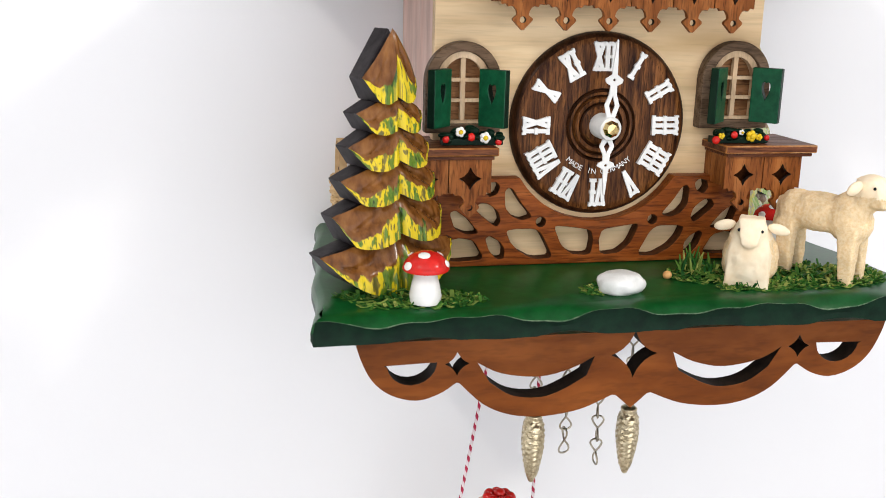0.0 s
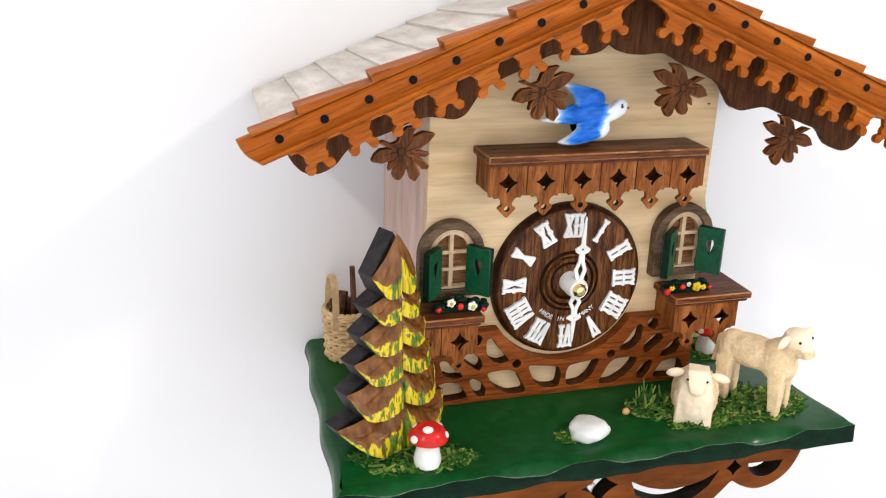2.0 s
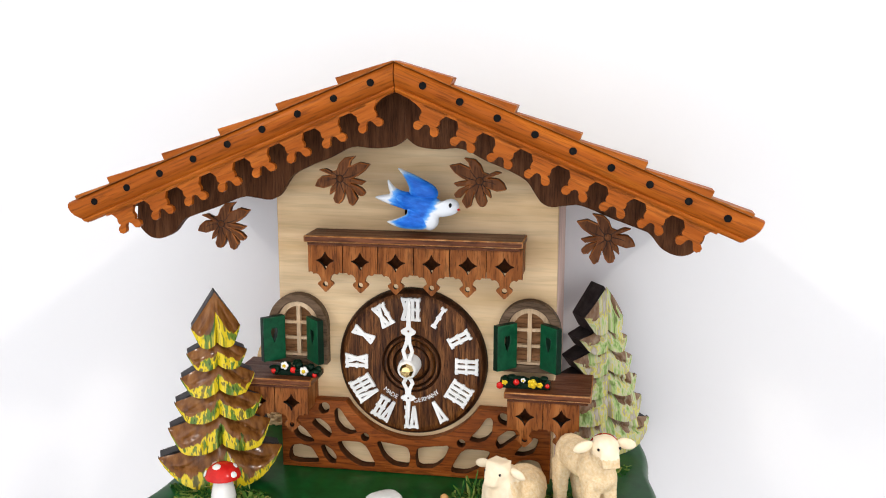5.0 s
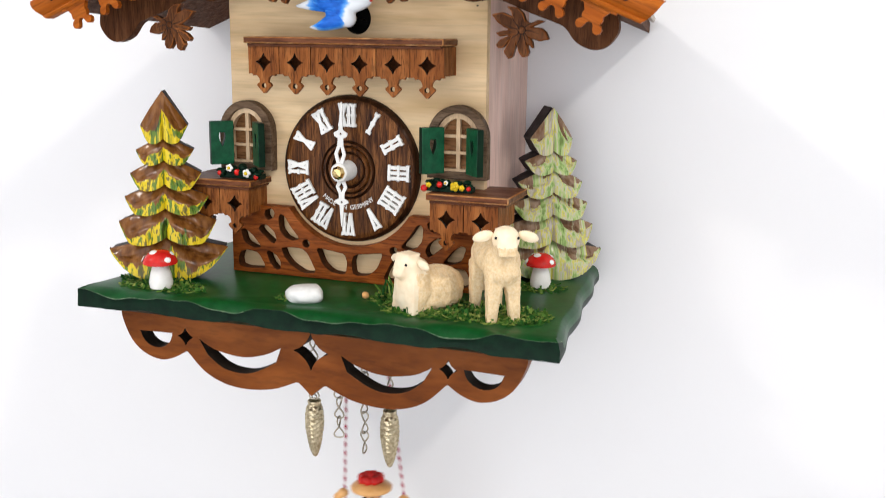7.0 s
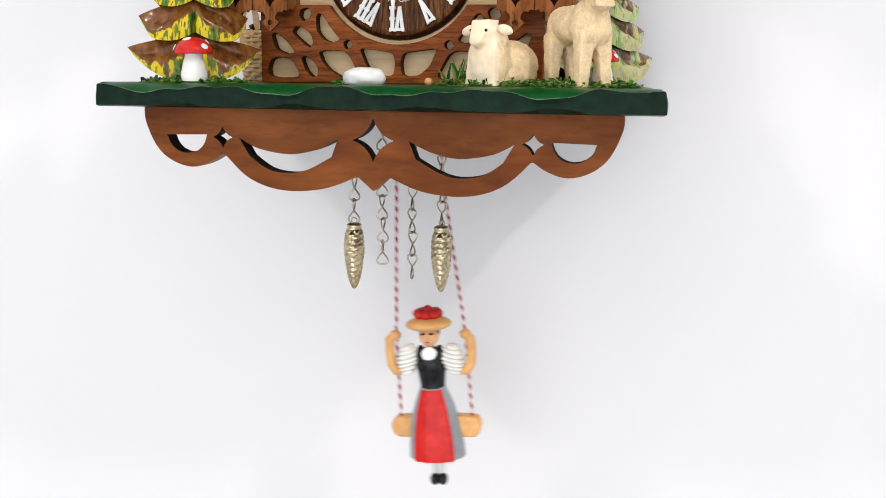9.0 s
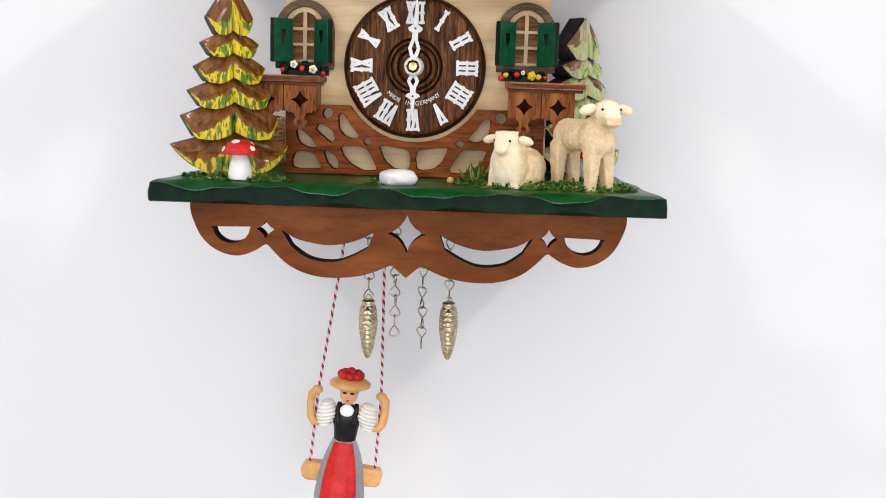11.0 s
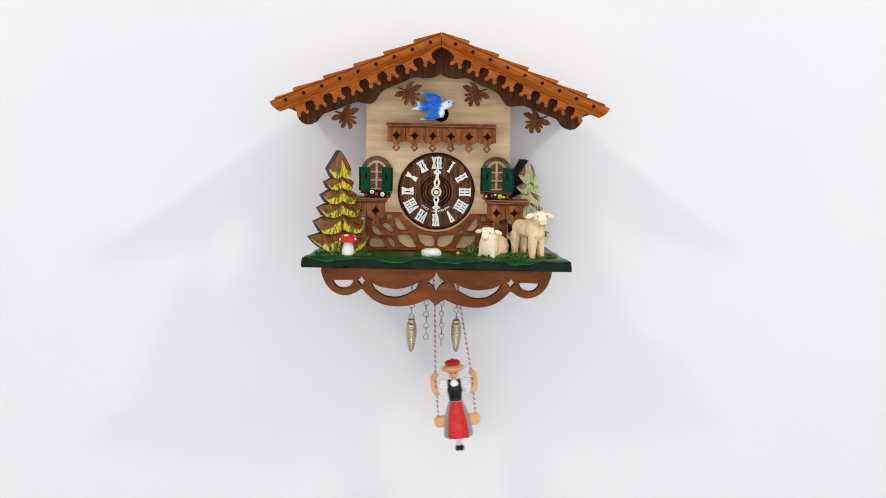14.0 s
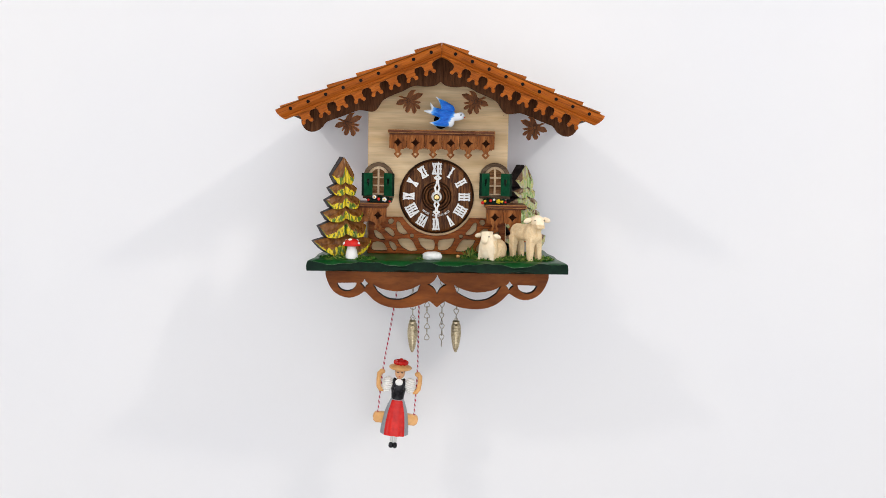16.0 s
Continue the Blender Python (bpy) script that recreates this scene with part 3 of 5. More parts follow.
def numeral(text):
    """White fretted numeral: strokes joined by serif bars."""
    bm, parts_, x, count = bmesh.new(), [], 0.0, [0]
    for ch in text:
        w = 0.205 if ch == "I" else 0.34
        parts_.append((ch, x, w))
        x += w
    total, hgt = x, 0.44

    def bar(x0, z0, x1, z1, w):
        a, b = Vector((x0, z0)), Vector((x1, z1))
        q = Vector((-(b - a).y, (b - a).x)).normalized() * w / 2
        count[0] += 1
        plate(bm, [a + q, b + q, b - q, a - q], [], lambda u, v, d: (u, d, v), 0.0006 * count[0], -0.085 - 0.0025 * count[0])

    for ch, x0, w in parts_:
        l, r = x0 - total / 2, x0 + w - total / 2
        if ch == "I":
            bar((l + r) / 2, -hgt, (l + r) / 2, hgt, 0.135)
        elif ch == "V":
            bar(l + 0.05, hgt, (l + r) / 2, -hgt, 0.125)
            bar(r - 0.05, hgt, (l + r) / 2, -hgt, 0.125)
        else:
            bar(l + 0.04, hgt, r - 0.04, -hgt, 0.14)
            bar(r - 0.04, hgt, l + 0.04, -hgt, 0.14)
        m = (l + r) / 2
        for zc in (hgt - 0.05, -hgt + 0.05):
            lo = zc < 0
            wid = 0.12 if ch == "V" and lo else w + 0.02
            bar(m - wid / 2, zc, m + wid / 2, zc, 0.11)
        for zc in (hgt, -hgt):
            if not (ch == "V" and zc < 0):
                bar(l + 0.02, zc - 0.03, l + 0.02, zc + 0.03 * (1 if zc > 0 else -1), 0.07)
                bar(r - 0.02, zc - 0.03, r - 0.02, zc + 0.03 * (1 if zc > 0 else -1), 0.07)
        if ch == "I":
            bar(m - w / 2, 0.0, m + w / 2, 0.0, 0.1)
    return bm


for k, text in enumerate(("XII", "I", "II", "III", "IIII", "V", "VI", "VII", "VIII", "IX", "X", "XI")):
    bm = numeral(text)
    a = radians(-30 * k)
    turn = Matrix.Rotation(-a, 4, "Y")
    bmesh.ops.transform(bm, matrix=Matrix.Translation((DX + 2.17 * math.sin(-a), -6.69, DZ + 2.17 * math.cos(a))) @ turn, verts=bm.verts)
    part("numeral", bm, WHITE, dial, "white plastic roman numeral")


def lettering(text, radius, mid_deg, step, size):
    bm = bmesh.new()
    for k, ch in enumerate(text):
        if ch == " ":
            continue
        cu = bpy.data.curves.new("letter", "FONT")
        cu.body, cu.size, cu.align_x, cu.extrude = ch, size, "CENTER", 0.004
        tmp = new("letter", cu)
        bpy.context.view_layer.update()
        me = bpy.data.meshes.new_from_object(tmp.evaluated_get(bpy.context.evaluated_depsgraph_get()))
        a = radians(mid_deg + (k - (len(text) - 1) / 2) * step)
        m = Matrix.Translation((DX + radius * math.cos(a), -6.715, DZ + radius * math.sin(a))) @ Matrix.Rotation(-(a + math.pi / 2), 4, "Y") @ Matrix.Rotation(math.pi / 2, 4, "X")
        me.transform(m)
        bm.from_mesh(me)
        bpy.data.objects.remove(tmp)
        bpy.data.meshes.remove(me)
    return bm


part("lettering", lettering("MADE IN GERMANY", 1.58, 270, 6.0, 0.25), WHITE, dial, "small white words MADE IN GERMANY", smooth=0)


def clock_hand(length, y):
    """Fretted white hand: open lozenge, cross lobes and a long point."""
    k = length / 2.7
    half = [(0.13, 0.3), (0.25, 0.62 * k + 0.1), (0.13, 1.05 * k), (0.11, 1.32 * k), (0.26, 1.40 * k), (0.30, 1.52 * k), (0.18, 1.60 * k), (0.09, 1.66 * k), (0.075, 2.0 * k), (0.03, 2.68 * k)]
    out = half + [(0, 2.74 * k)] + [(-u, v) for u, v in reversed(half)]
    loz = [(0, 0.42), (0.10, 0.66 * k + 0.06), (0, 1.0 * k), (-0.10, 0.66 * k + 0.06)]
    bm = bmesh.new()
    plate(bm, out, [loz, circle(0, 1.50 * k, 0.045, 8)], lambda u, v, w: (u, w, v), y, y - 0.07)
    return bm


for name, length, y, deg, label in (("minute_hand", 2.72, -7.45, 2.0, "white plastic minute hand"), ("hour_hand", 2.15, -7.3, 180, "white plastic hour hand")):
    bm = clock_hand(length, y)
    bmesh.ops.transform(bm, matrix=Matrix.Translation((DX, 0, DZ)) @ Matrix.Rotation(radians(deg), 4, "Y"), verts=bm.verts)
    part(name, bm, WHITE, dial, label, 0.015)
bm = bmesh.new()
lathe(bm, [(0.40, 6.7), (0.40, 7.25), (0.38, 7.28), (0.38, 7.52), (0.34, 7.6), (0.0, 7.6)], (0, 0, 0), 28)
for v in bm.verts:
    v.co = Vector((DX + v.co.x, -v.co.z, DZ + v.co.y))
part("hub", bm, WHITE, dial)
bm = bmesh.new()
lathe(bm, [(0.27, 7.58), (0.27, 7.66), (0.17, 7.76), (0.0, 7.79)], (0, 0, 0), 8)
for v in bm.verts:
    v.co = Vector((DX + v.co.x, -v.co.z, DZ + v.co.y))
part("hand_nut", bm, BRASS, dial, "polished brass nut", smooth=0)

# ---- fretwork below the dial ----
arc = [(DX + p[0], p[1]) for p in circle(0, 4.85, 3.12, 29, 180 + 32.5, 360 - 32.5)]
out = [(-5.25, 0.3), (-5.25, 3.16), *arc, (5.5, 3.16), (5.5, 0.3)]
cells = [
    [(-3.72, 2.77), (-3.66, 3.0), (-3.4, 3.08), (-3.23, 2.92), (-3.32, 2.67), (-3.58, 2.57)],
    [(-3.06, 2.72), (-2.97, 2.86), (-2.81, 2.82), (-2.52, 2.37), (-2.11, 1.89), (-2.46, 1.79), (-2.79, 1.92), (-3.03, 2.21)],
    [(-4.02, 2.15), (-3.88, 2.37), (-3.6, 2.36), (-3.27, 2.09), (-3.17, 1.79), (-3.31, 1.57)],
    [(-4.85, 2.08), (-4.66, 2.16), (-4.28, 1.89), (-3.87, 1.39), (-4.27, 1.37), (-4.68, 1.55)],
]
cells += [
    [(-5.0, 0.83), (-4.86, 1.17), (-4.51, 1.25), (-4.03, 1.15), (-3.67, 0.52), (-4.62, 0.47), (-4.95, 0.55)],
    [(-3.66, 1.21), (-3.52, 1.3), (-3.18, 1.1), (-3.01, 0.85), (-3.03, 0.54), (-3.24, 0.51), (-3.51, 0.79)],
    [(-2.97, 1.44), (-2.69, 1.5), (-2.03, 1.5), (-1.77, 1.32), (-1.35, 0.51), (-2.01, 0.48), (-2.54, 0.77), (-2.83, 1.09)],
    [(-1.37, 1.59), (-0.85, 1.53), (-0.1, 1.42), (0.01, 1.09), (-0.05, 0.64), (-0.24, 0.57), (-0.71, 0.62), (-1.1, 0.94)],
]
holes = []
for cell in cells:
    c = Vector((sum(p[0] for p in cell), sum(p[1] for p in cell))) / len(cell)
    soft = []
    n = len(cell)
    for i, p in enumerate(cell):
        a, b, d = Vector(cell[i - 1]), Vector(p), Vector(cell[(i + 1) % n])
        soft += [a.lerp(b, 0.8), b.lerp((a + d) / 2, 0.14), b.lerp(d, 0.2)]
    holes += [[(p.x, p.y) for p in soft], [(0.22 - p.x, p.y) for p in reversed(soft)]]
for x, z, r in ((-1.82, 1.72, 0.17),):
    holes += [circle(x, z, r, 10), circle(0.22 - x, z, r, 10)]
part("fretwork", plate(bmesh.new(), out, holes, FRONT, -6.80, -6.31, 0, 1), [FRET, SCORCH_SHADE], clock, "brown fretwork board with burnt cut-outs", 0.025)

# ---- balcony and side boxes ----
neck = [(-0.66, 0.0), (-0.66, -1.12), (-0.52, -1.10), (-0.46, -1.19), (-0.36, -1.16), (-0.27, -1.2), (-0.2, -1.3), (-0.17, -1.42), (-0.3, -1.52), (-0.3, -1.58), (-0.03, -1.86)]
panel_out = neck + [(-u, v) for u, v in reversed(neck)]
bm = plate(bmesh.new(), panel_out, [star4(0, -0.66, 0.36, 0.36), circle(0, -1.56, 0.10, 10)], FRONT, -0.17, 0.0, 0, 1)
panel_me = mesh_of("balcony_panel", bm, [BALC, BURNT])


def balcony(x0, count, top, y, slab, side_depth, label):
    body = part("balcony", boxed(slab[0], slab[1], y - 0.12, slab[2], top, top + 0.26), SLAB, clock, label, 0.045, lit_edge=WORN_LIT)
    part("moulding", boxed(slab[0] + 0.12, slab[1] - 0.12, y - 0.02, slab[2], top - 0.12, top), SLAB, body, bevel=0.02)
    for k in range(count):
        piece("balcony_panel", panel_me, body, (x0 + 1.354 * k, y + 0.22, top - 0.05))
    x1 = x0 + 1.354 * (count - 1)
    for x in (x0 - 0.62, x1 + 0.46):
        part("side_board", boxed(x, x + 0.16, y + 0.22, side_depth, top - 1.1, top - 0.05), BALC, body)
    # dark sheet added so the pierced stars show brown shade
    part("back_board", boxed(x0 - 0.45, x1 + 0.45, y + 0.62, y + 0.75, top - 1.05, top - 0.05), SCORCH_SHADE, body)
    return body


balcony(-3.0, 6, 9.74, -7.85, (-3.78, 4.45, -6.31), -6.31, "walnut balcony with star-pierced panels under the bird")
balcony(4.6, 2, 4.08, -7.9, (3.82, 7.05, -5.3), -5.4, "walnut window box with star-pierced panels")
balcony(-5.82, 2, 4.08, -7.9, (-6.95, -3.62, -5.3), -5.4, "walnut window box with star-pierced panels")

# ---- windows ----


def window(cx, dz):
    arch = [(cx - 1.2, 4.62 + dz), (cx + 1.2, 4.62 + dz)] + circle(cx, 6.18 + dz, 1.2, 25, 0, 180, 1.25)
    inner = [(cx - 0.86, 4.9 + dz), (cx + 0.86, 4.9 + dz)] + circle(cx, 6.18 + dz, 0.86, 21, 0, 180, 0.95)
    win = part("arched_window", plate(bmesh.new(), arch, [inner], FRONT, -6.78, -6.31), ARCH, clock, "arched window with grey-brown frame and open green shutters", 0.04)
    hole = [(cx - 0.66, 5.0 + dz), (cx + 0.66, 5.0 + dz)] + circle(cx, 6.15 + dz, 0.66, 17, 0, 180, 0.78)
    inset = [(cx - 0.85, 4.91 + dz), (cx + 0.85, 4.91 + dz)] + circle(cx, 6.18 + dz, 0.85, 21, 0, 180, 0.94)
    part("inner_frame", plate(bmesh.new(), inset, [hole], FRONT, -6.66, -6.4), MULL, win, "beige wooden inner frame")
    part("glazing_bar", boxed(cx - 0.075, cx + 0.075, -6.62, -6.45, 5.0 + dz, 6.93 + dz), MULL, win)
    for z in (5.62, 6.25):
        part("glazing_bar", boxed(cx - 0.66, cx + 0.66, -6.60, -6.46, z - 0.055 + dz, z + 0.055 + dz), MULL, win)
    part("window_back", boxed(cx - 0.84, cx + 0.84, -6.36, -6.305, 4.95 + dz, 7.05 + dz), PANEB, win)
    heart = [(0.0, -0.36), (0.10, -0.12), (0.14, 0.06), (0.12, 0.18), (0.06, 0.23), (0.0, 0.17), (-0.06, 0.23), (-0.12, 0.18), (-0.14, 0.06), (-0.10, -0.12)]
    for sd in (-1, 1):
        a = radians(46)
        hx = cx + sd * 0.62
        wid = 0.95

        def leaf_place(u, v, w):
            return (hx + sd * (u * math.cos(a) - w * math.sin(a)), -6.78 - u * math.sin(a) - w * math.cos(a), v)

        bm = plate(bmesh.new(), [(0, 4.86 + dz), (wid, 4.86 + dz), (wid, 6.62 + dz), (0, 6.62 + dz)], [[(wid / 2 + u, 5.95 + dz + v) for u, v in heart]], leaf_place, 0.0, 0.27)
        for f in bm.faces:
            f.material_index = 1 if len(f.verts) == 4 else 0
        part("shutter", bm, [SHUT, DKGREEN], win, "open green shutter with a heart cut through", 0.03)
        bm = bmesh.new()
        for z in (5.2, 6.35):
            p = Vector(leaf_place(0, z + dz, 0.08))
            tube(bm, [p + Vector((0, 0, -0.1)), p + Vector((0, 0, 0.1))], 0.06, 8)
        part("hinge", bm, DKGREEN, win)
    return win


window(-4.5, 0.0)
window(4.62, 0.12)

# ---- green base board and lower carving ----
TOP, BOT = 0.28, -0.56


def hewn(x):
    """Heights of the upper and lower hewn lines along the front edge."""
    fade = max(0.0, min(1.0, (9.3 - abs(x - 0.17)) / 0.9))
    wob = 0.05 * math.sin(x * 2.1 + 0.7) + 0.03 * math.sin(x * 4.7)
    upper = TOP - 0.07 - fade * (0.25 * (0.5 - 0.5 * math.cos(2 * math.pi * (x + 5.3) / 4.5)) + wob)
    lower = BOT + 0.05 + fade * (0.13 * max(0.0, math.sin(2 * math.pi * (x + 7.6) / 4.3)) + 0.3 * wob)
    return upper, lower


bm = bmesh.new()
rim = []
for k in range(97):
    rim.append((-9.55 + 19.45 * k / 96, -11.45, True))
for k in range(1, 25):
    y = -11.4 + 11.38 * k / 24
    rim.append((9.9 - 0.85 * k / 24 + 0.07 * math.sin(y * 1.6), y, False))
for k in range(25):
    y = -0.02 - 11.3 * k / 24
    rim.append((-8.6 - 0.95 * k / 24 - 0.07 * math.sin(y * 1.5), y, False))
FRONT_EDGE = [(0.50, 0.0), (0.28, 0.22), (0.02, 0.97), (0.0, 1.06)]


def ring(lv):
    """One loop round the board: the front edge follows the hewn lines, the ends are plainly rounded."""
    out = []
    for x, y, front in rim:
        if front:
            up, lo = hewn(x)
            inset, z = ([(i, TOP - (TOP - up) * q) for i, q in FRONT_EDGE] + [(0.05, (up + lo) / 2), (0.0, lo), (0.25, BOT)])[lv]
            side = (0.30, 0.22, 0.08, 0.06, 0.0, 0.0, 0.12)[lv]
            px = x + (side if x < -9.4 else -side if x > 9.75 else 0)
            out.append(bm.verts.new((px, y + inset, z)))
        else:
            inset, z = ((0.30, TOP), (0.22, TOP - 0.02), (0.08, TOP - 0.16), (0.06, TOP - 0.20), (0.0, -0.14), (0.0, BOT + 0.2), (0.12, BOT))[lv]
            out.append(bm.verts.new((x + (inset if x < 0 else -inset), y, z)))
    return out


levels = [ring(lv) for lv in range(7)]
for lv, (a, b) in enumerate(zip(levels, levels[1:])):
    for k in range(len(a)):
        f = bm.faces.new((a[k], a[(k + 1) % len(a)], b[(k + 1) % len(a)], b[k]))
        # the thin strip under the front bevel carries the painted highlight
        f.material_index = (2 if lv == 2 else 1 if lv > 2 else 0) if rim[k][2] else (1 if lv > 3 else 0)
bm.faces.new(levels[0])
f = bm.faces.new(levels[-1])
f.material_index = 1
part("base_board", bm, [GREEN, DKGREEN, EDGE_GLINT], clock, "glossy green base board with a hewn dark front edge", smooth=32)
half = [(-8.27, -0.46), (-8.24, -1.0), (-7.87, -1.84), (-7.30, -2.35), (-6.55, -2.56), (-5.89, -2.39), (-5.40, -2.08)]
big = [(-5.30, -2.1), (-4.57, -2.8), (-3.74, -3.18), (-2.75, -3.29), (-1.60, -3.14), (-0.62, -2.74)]
lower = [(p.x, p.y) for p in spline([Vector((*p, 0)) for p in half], 4)] + [(p.x, p.y) for p in spline([Vector((*p, 0)) for p in big], 4)] + [(-0.5, -2.76), (0.0, -3.2)]
CX = 0.21
out = [(CX + u, v) for u, v in lower] + [(CX - u, v) for u, v in reversed(lower[:-1])]
moon = [(-4.78, -1.50), (-4.08, -1.86), (-2.93, -2.03), (-1.95, -1.83), (-1.24, -1.48)]
moon2 = [(-1.46, -2.08), (-2.27, -2.52), (-2.93, -2.68), (-3.75, -2.56), (-4.41, -2.12)]
mo = [(p.x, p.y) for p in spline([Vector((*p, 0)) for p in moon], 4)] + [(p.x, p.y) for p in spline([Vector((*p, 0)) for p in moon2], 4)]
eye_ = [(-7.50, -1.46), (-5.97, -1.42)] + [(p[0], p[1]) for p in circle(-6.70, -1.42, 0.72, 11, -8, -172, 0.66)]
holes = [star4(CX, -1.49, 0.72, 0.74, 0.34, 5)]
for h in (mo, eye_):
    holes += [[(CX + u, v) for u, v in h], [(CX - u, v) for u, v in reversed(h)]]
for sd in (-1, 1):
    holes.append(star4(CX + sd * 5.38, -1.5, 0.36, 0.37, 0.38, 4))
carve_at = lambda u, v, w: (2.7 + (u - 2.7) * 1.0173, w, 4.06 + (v - 4.06) * 1.0173)
part("lower_carving", plate(bmesh.new(), out, holes, carve_at, -10.45, -9.75, 0, 1), [CARV, BURNT], clock, "reddish brown scalloped carving with crescent cut-outs", 0.04, lit_edge=RED_LIT)

# ---- things on the base ----


def fir_tree(cx, yf, k, wk, mat, label, turn, deep):
    """A carved flat fir: a thick black-sided board with six chiselled boughs on its face."""
    tree = thing("fir_tree", (cx, yf, TOP), label, "toy tree", "carved fir trees")
    # half-width and height of the tip, then of the lower corner, and the height of the notch at the spine
    spec = [(0.92, 6.48, 0.58, 5.78, 5.98), (1.13, 5.50, 0.78, 4.93, 5.13), (1.40, 4.56, 0.98, 3.92, 4.18), (1.66, 3.62, 1.22, 2.94, 3.22), (1.94, 2.62, 1.46, 1.74, 2.06), (2.36, 1.50, 1.60, 0.36, 0.40)]
    zz = lambda z: TOP + (z - 0.28) * k
    right = [(0.0, 7.86)]
    for n, (w, zt, wc, zc, zn) in enumerate(spec):
        if n:
            right.append((spec[n - 1][2] * 0.80, spec[n - 1][3] + 0.05))
        right += [(w * 0.97, zt), (wc * 0.97, zc + 0.06)]
    right = right[:-1] + [(2.28 * q, 0.33 + 1.17 * q ** 2.8) for q in (0.9, 0.78, 0.64, 0.48, 0.3)]
    out = [(cx + u * wk, zz(z)) for u, z in right] + [(cx - u * wk, zz(z)) for u, z in reversed(right[1:])]
    part("trunk_board", plate(bmesh.new(), out, [], FRONT, yf - 0.02, yf + deep * k), TREEBACK, tree, "black-stained notched board", 0.04)
    for n, (w, zt, wc, zc, zn) in enumerate(spec):
        bm = bmesh.new()
        layer = bm.loops.layers.uv.verify()
        U, V = 44, 16
        cut = wc / w
        grid, facs = [], []
        for j in range(V + 1):
            v = j / V
            row, frow = [], []
            for i in range(U + 1):
                u = -1 + 2 * i / U
                a = abs(u)
                # lower rim: from the notch a rounded lobe to the corner, then a slanting cut up to the tip
                if a < cut:
                    q = a / cut
                    low = zc + (zn - zc) * (1 - min(1.0, q / 0.62)) ** 1.7 + 0.05 * (max(0.0, q - 0.62) / 0.38) ** 2
                else:
                    q = (a - cut) / (1 - cut)
                    low = zc + 0.05 + (zt - zc - 0.05) * q ** 1.25
                if n == 5:
                    low = 0.30 + (zt - 0.30) * a ** 2.8
                if n == 0:
                    high = zt + (7.86 - zt) * (1 - a) ** 0.93
                else:
                    wcu, zcu, znu = spec[n - 1][2:]
                    b = 0.80 * wcu / w
                    high = znu + 0.10 if a == 0 else (zt + (zcu + 0.08 - zt) * ((1 - a) / (1 - b)) ** 0.85 if a > b else zcu + 0.08 + (znu + 0.02 - zcu) * (1 - a / b) ** 1.5)
                z = high + (low - high) * v
                # a ridge sweeps from the spine down and out to the tip: sloped stain above, upright painted face below
                ridge = 0.40 + 0.30 * min(1.0, a * 1.5) ** 0.8 + 0.03 * math.sin(7 * a + 2 * n)
                rise = min(1.0, v / ridge)
                edge = 1 - a ** 4
                depth = 0.05 + (0.20 + 0.30 * rise ** 0.8) * edge + 0.05 * max(0.0, v - ridge) / (1 - ridge)
                bare = 0.0
                for slant, place, wide, deep in ((0.75, 0.10, 0.07, 0.13 if u > 0 else 0.07), (0.42, 0.30, 0.05, 0.06)):
                    groove = place + slant * a * ridge * 1.15
                    cut_in = math.exp(-((v - groove) / wide) ** 2) * max(0.0, 1 - ((a - 0.45) / 0.38) ** 2)
                    depth -= deep * cut_in
                    bare += cut_in * deep * 4.5
                depth -= 0.14 * math.exp(-(a / 0.05) ** 2) * (0.4 + 0.6 * v)
                if v > ridge:
                    depth += 0.016 * math.sin(u * w * 31 + 2.3 * math.sin(u * 9 + n))
                depth += 0.022 * noise.noise(Vector((u * w * 3.0, v * 3, n * 5 + cx)))
                depth *= 1 + 0.15 * n
                row.append(bm.verts.new((cx + u * w * wk, yf - depth * k, zz(z))))
                frow.append(max(0.0, min(1.0, 0.5 - bare + (v - ridge) * 1.35 + (0.14 if n == 0 else 0.0) + 0.16 * max(0.0, a - 0.75) * (1 if n < 4 or u > 0 else -1))))
            grid.append(row)
            facs.append(frow)
        back = [bm.verts.new((p.co.x, yf + 0.06, p.co.z + 0.03)) for p in grid[-1]]
        for j in range(V):
            for i in range(U):
                f = bm.faces.new((grid[j][i], grid[j][i + 1], grid[j + 1][i + 1], grid[j + 1][i]))
                for loop, (p, q) in zip(f.loops, ((i, j), (i + 1, j), (i + 1, j + 1), (i, j + 1))):
                    loop[layer].uv = ((p / U * 2 - 1) * w + n * 3.7 + cx, facs[q][p])
        for i in range(U):
            bm.faces.new((grid[-1][i], grid[-1][i + 1], back[i + 1], back[i])).material_index = 1
        part("bough", bm, [mat, TREEBACK], tree, smooth=45)
    tree.rotation_euler.z = radians(turn)
    return tree


fir_tree(-7.15, -8.55, 1.0, 1.0, TREE_A, "carved wooden fir tree with brown and yellow boughs", 27, 0.68)
fir_tree(7.30, -2.7, 0.93, 0.98, TREE_B, "smaller carved fir tree with pale green boughs", 31, 1.15)


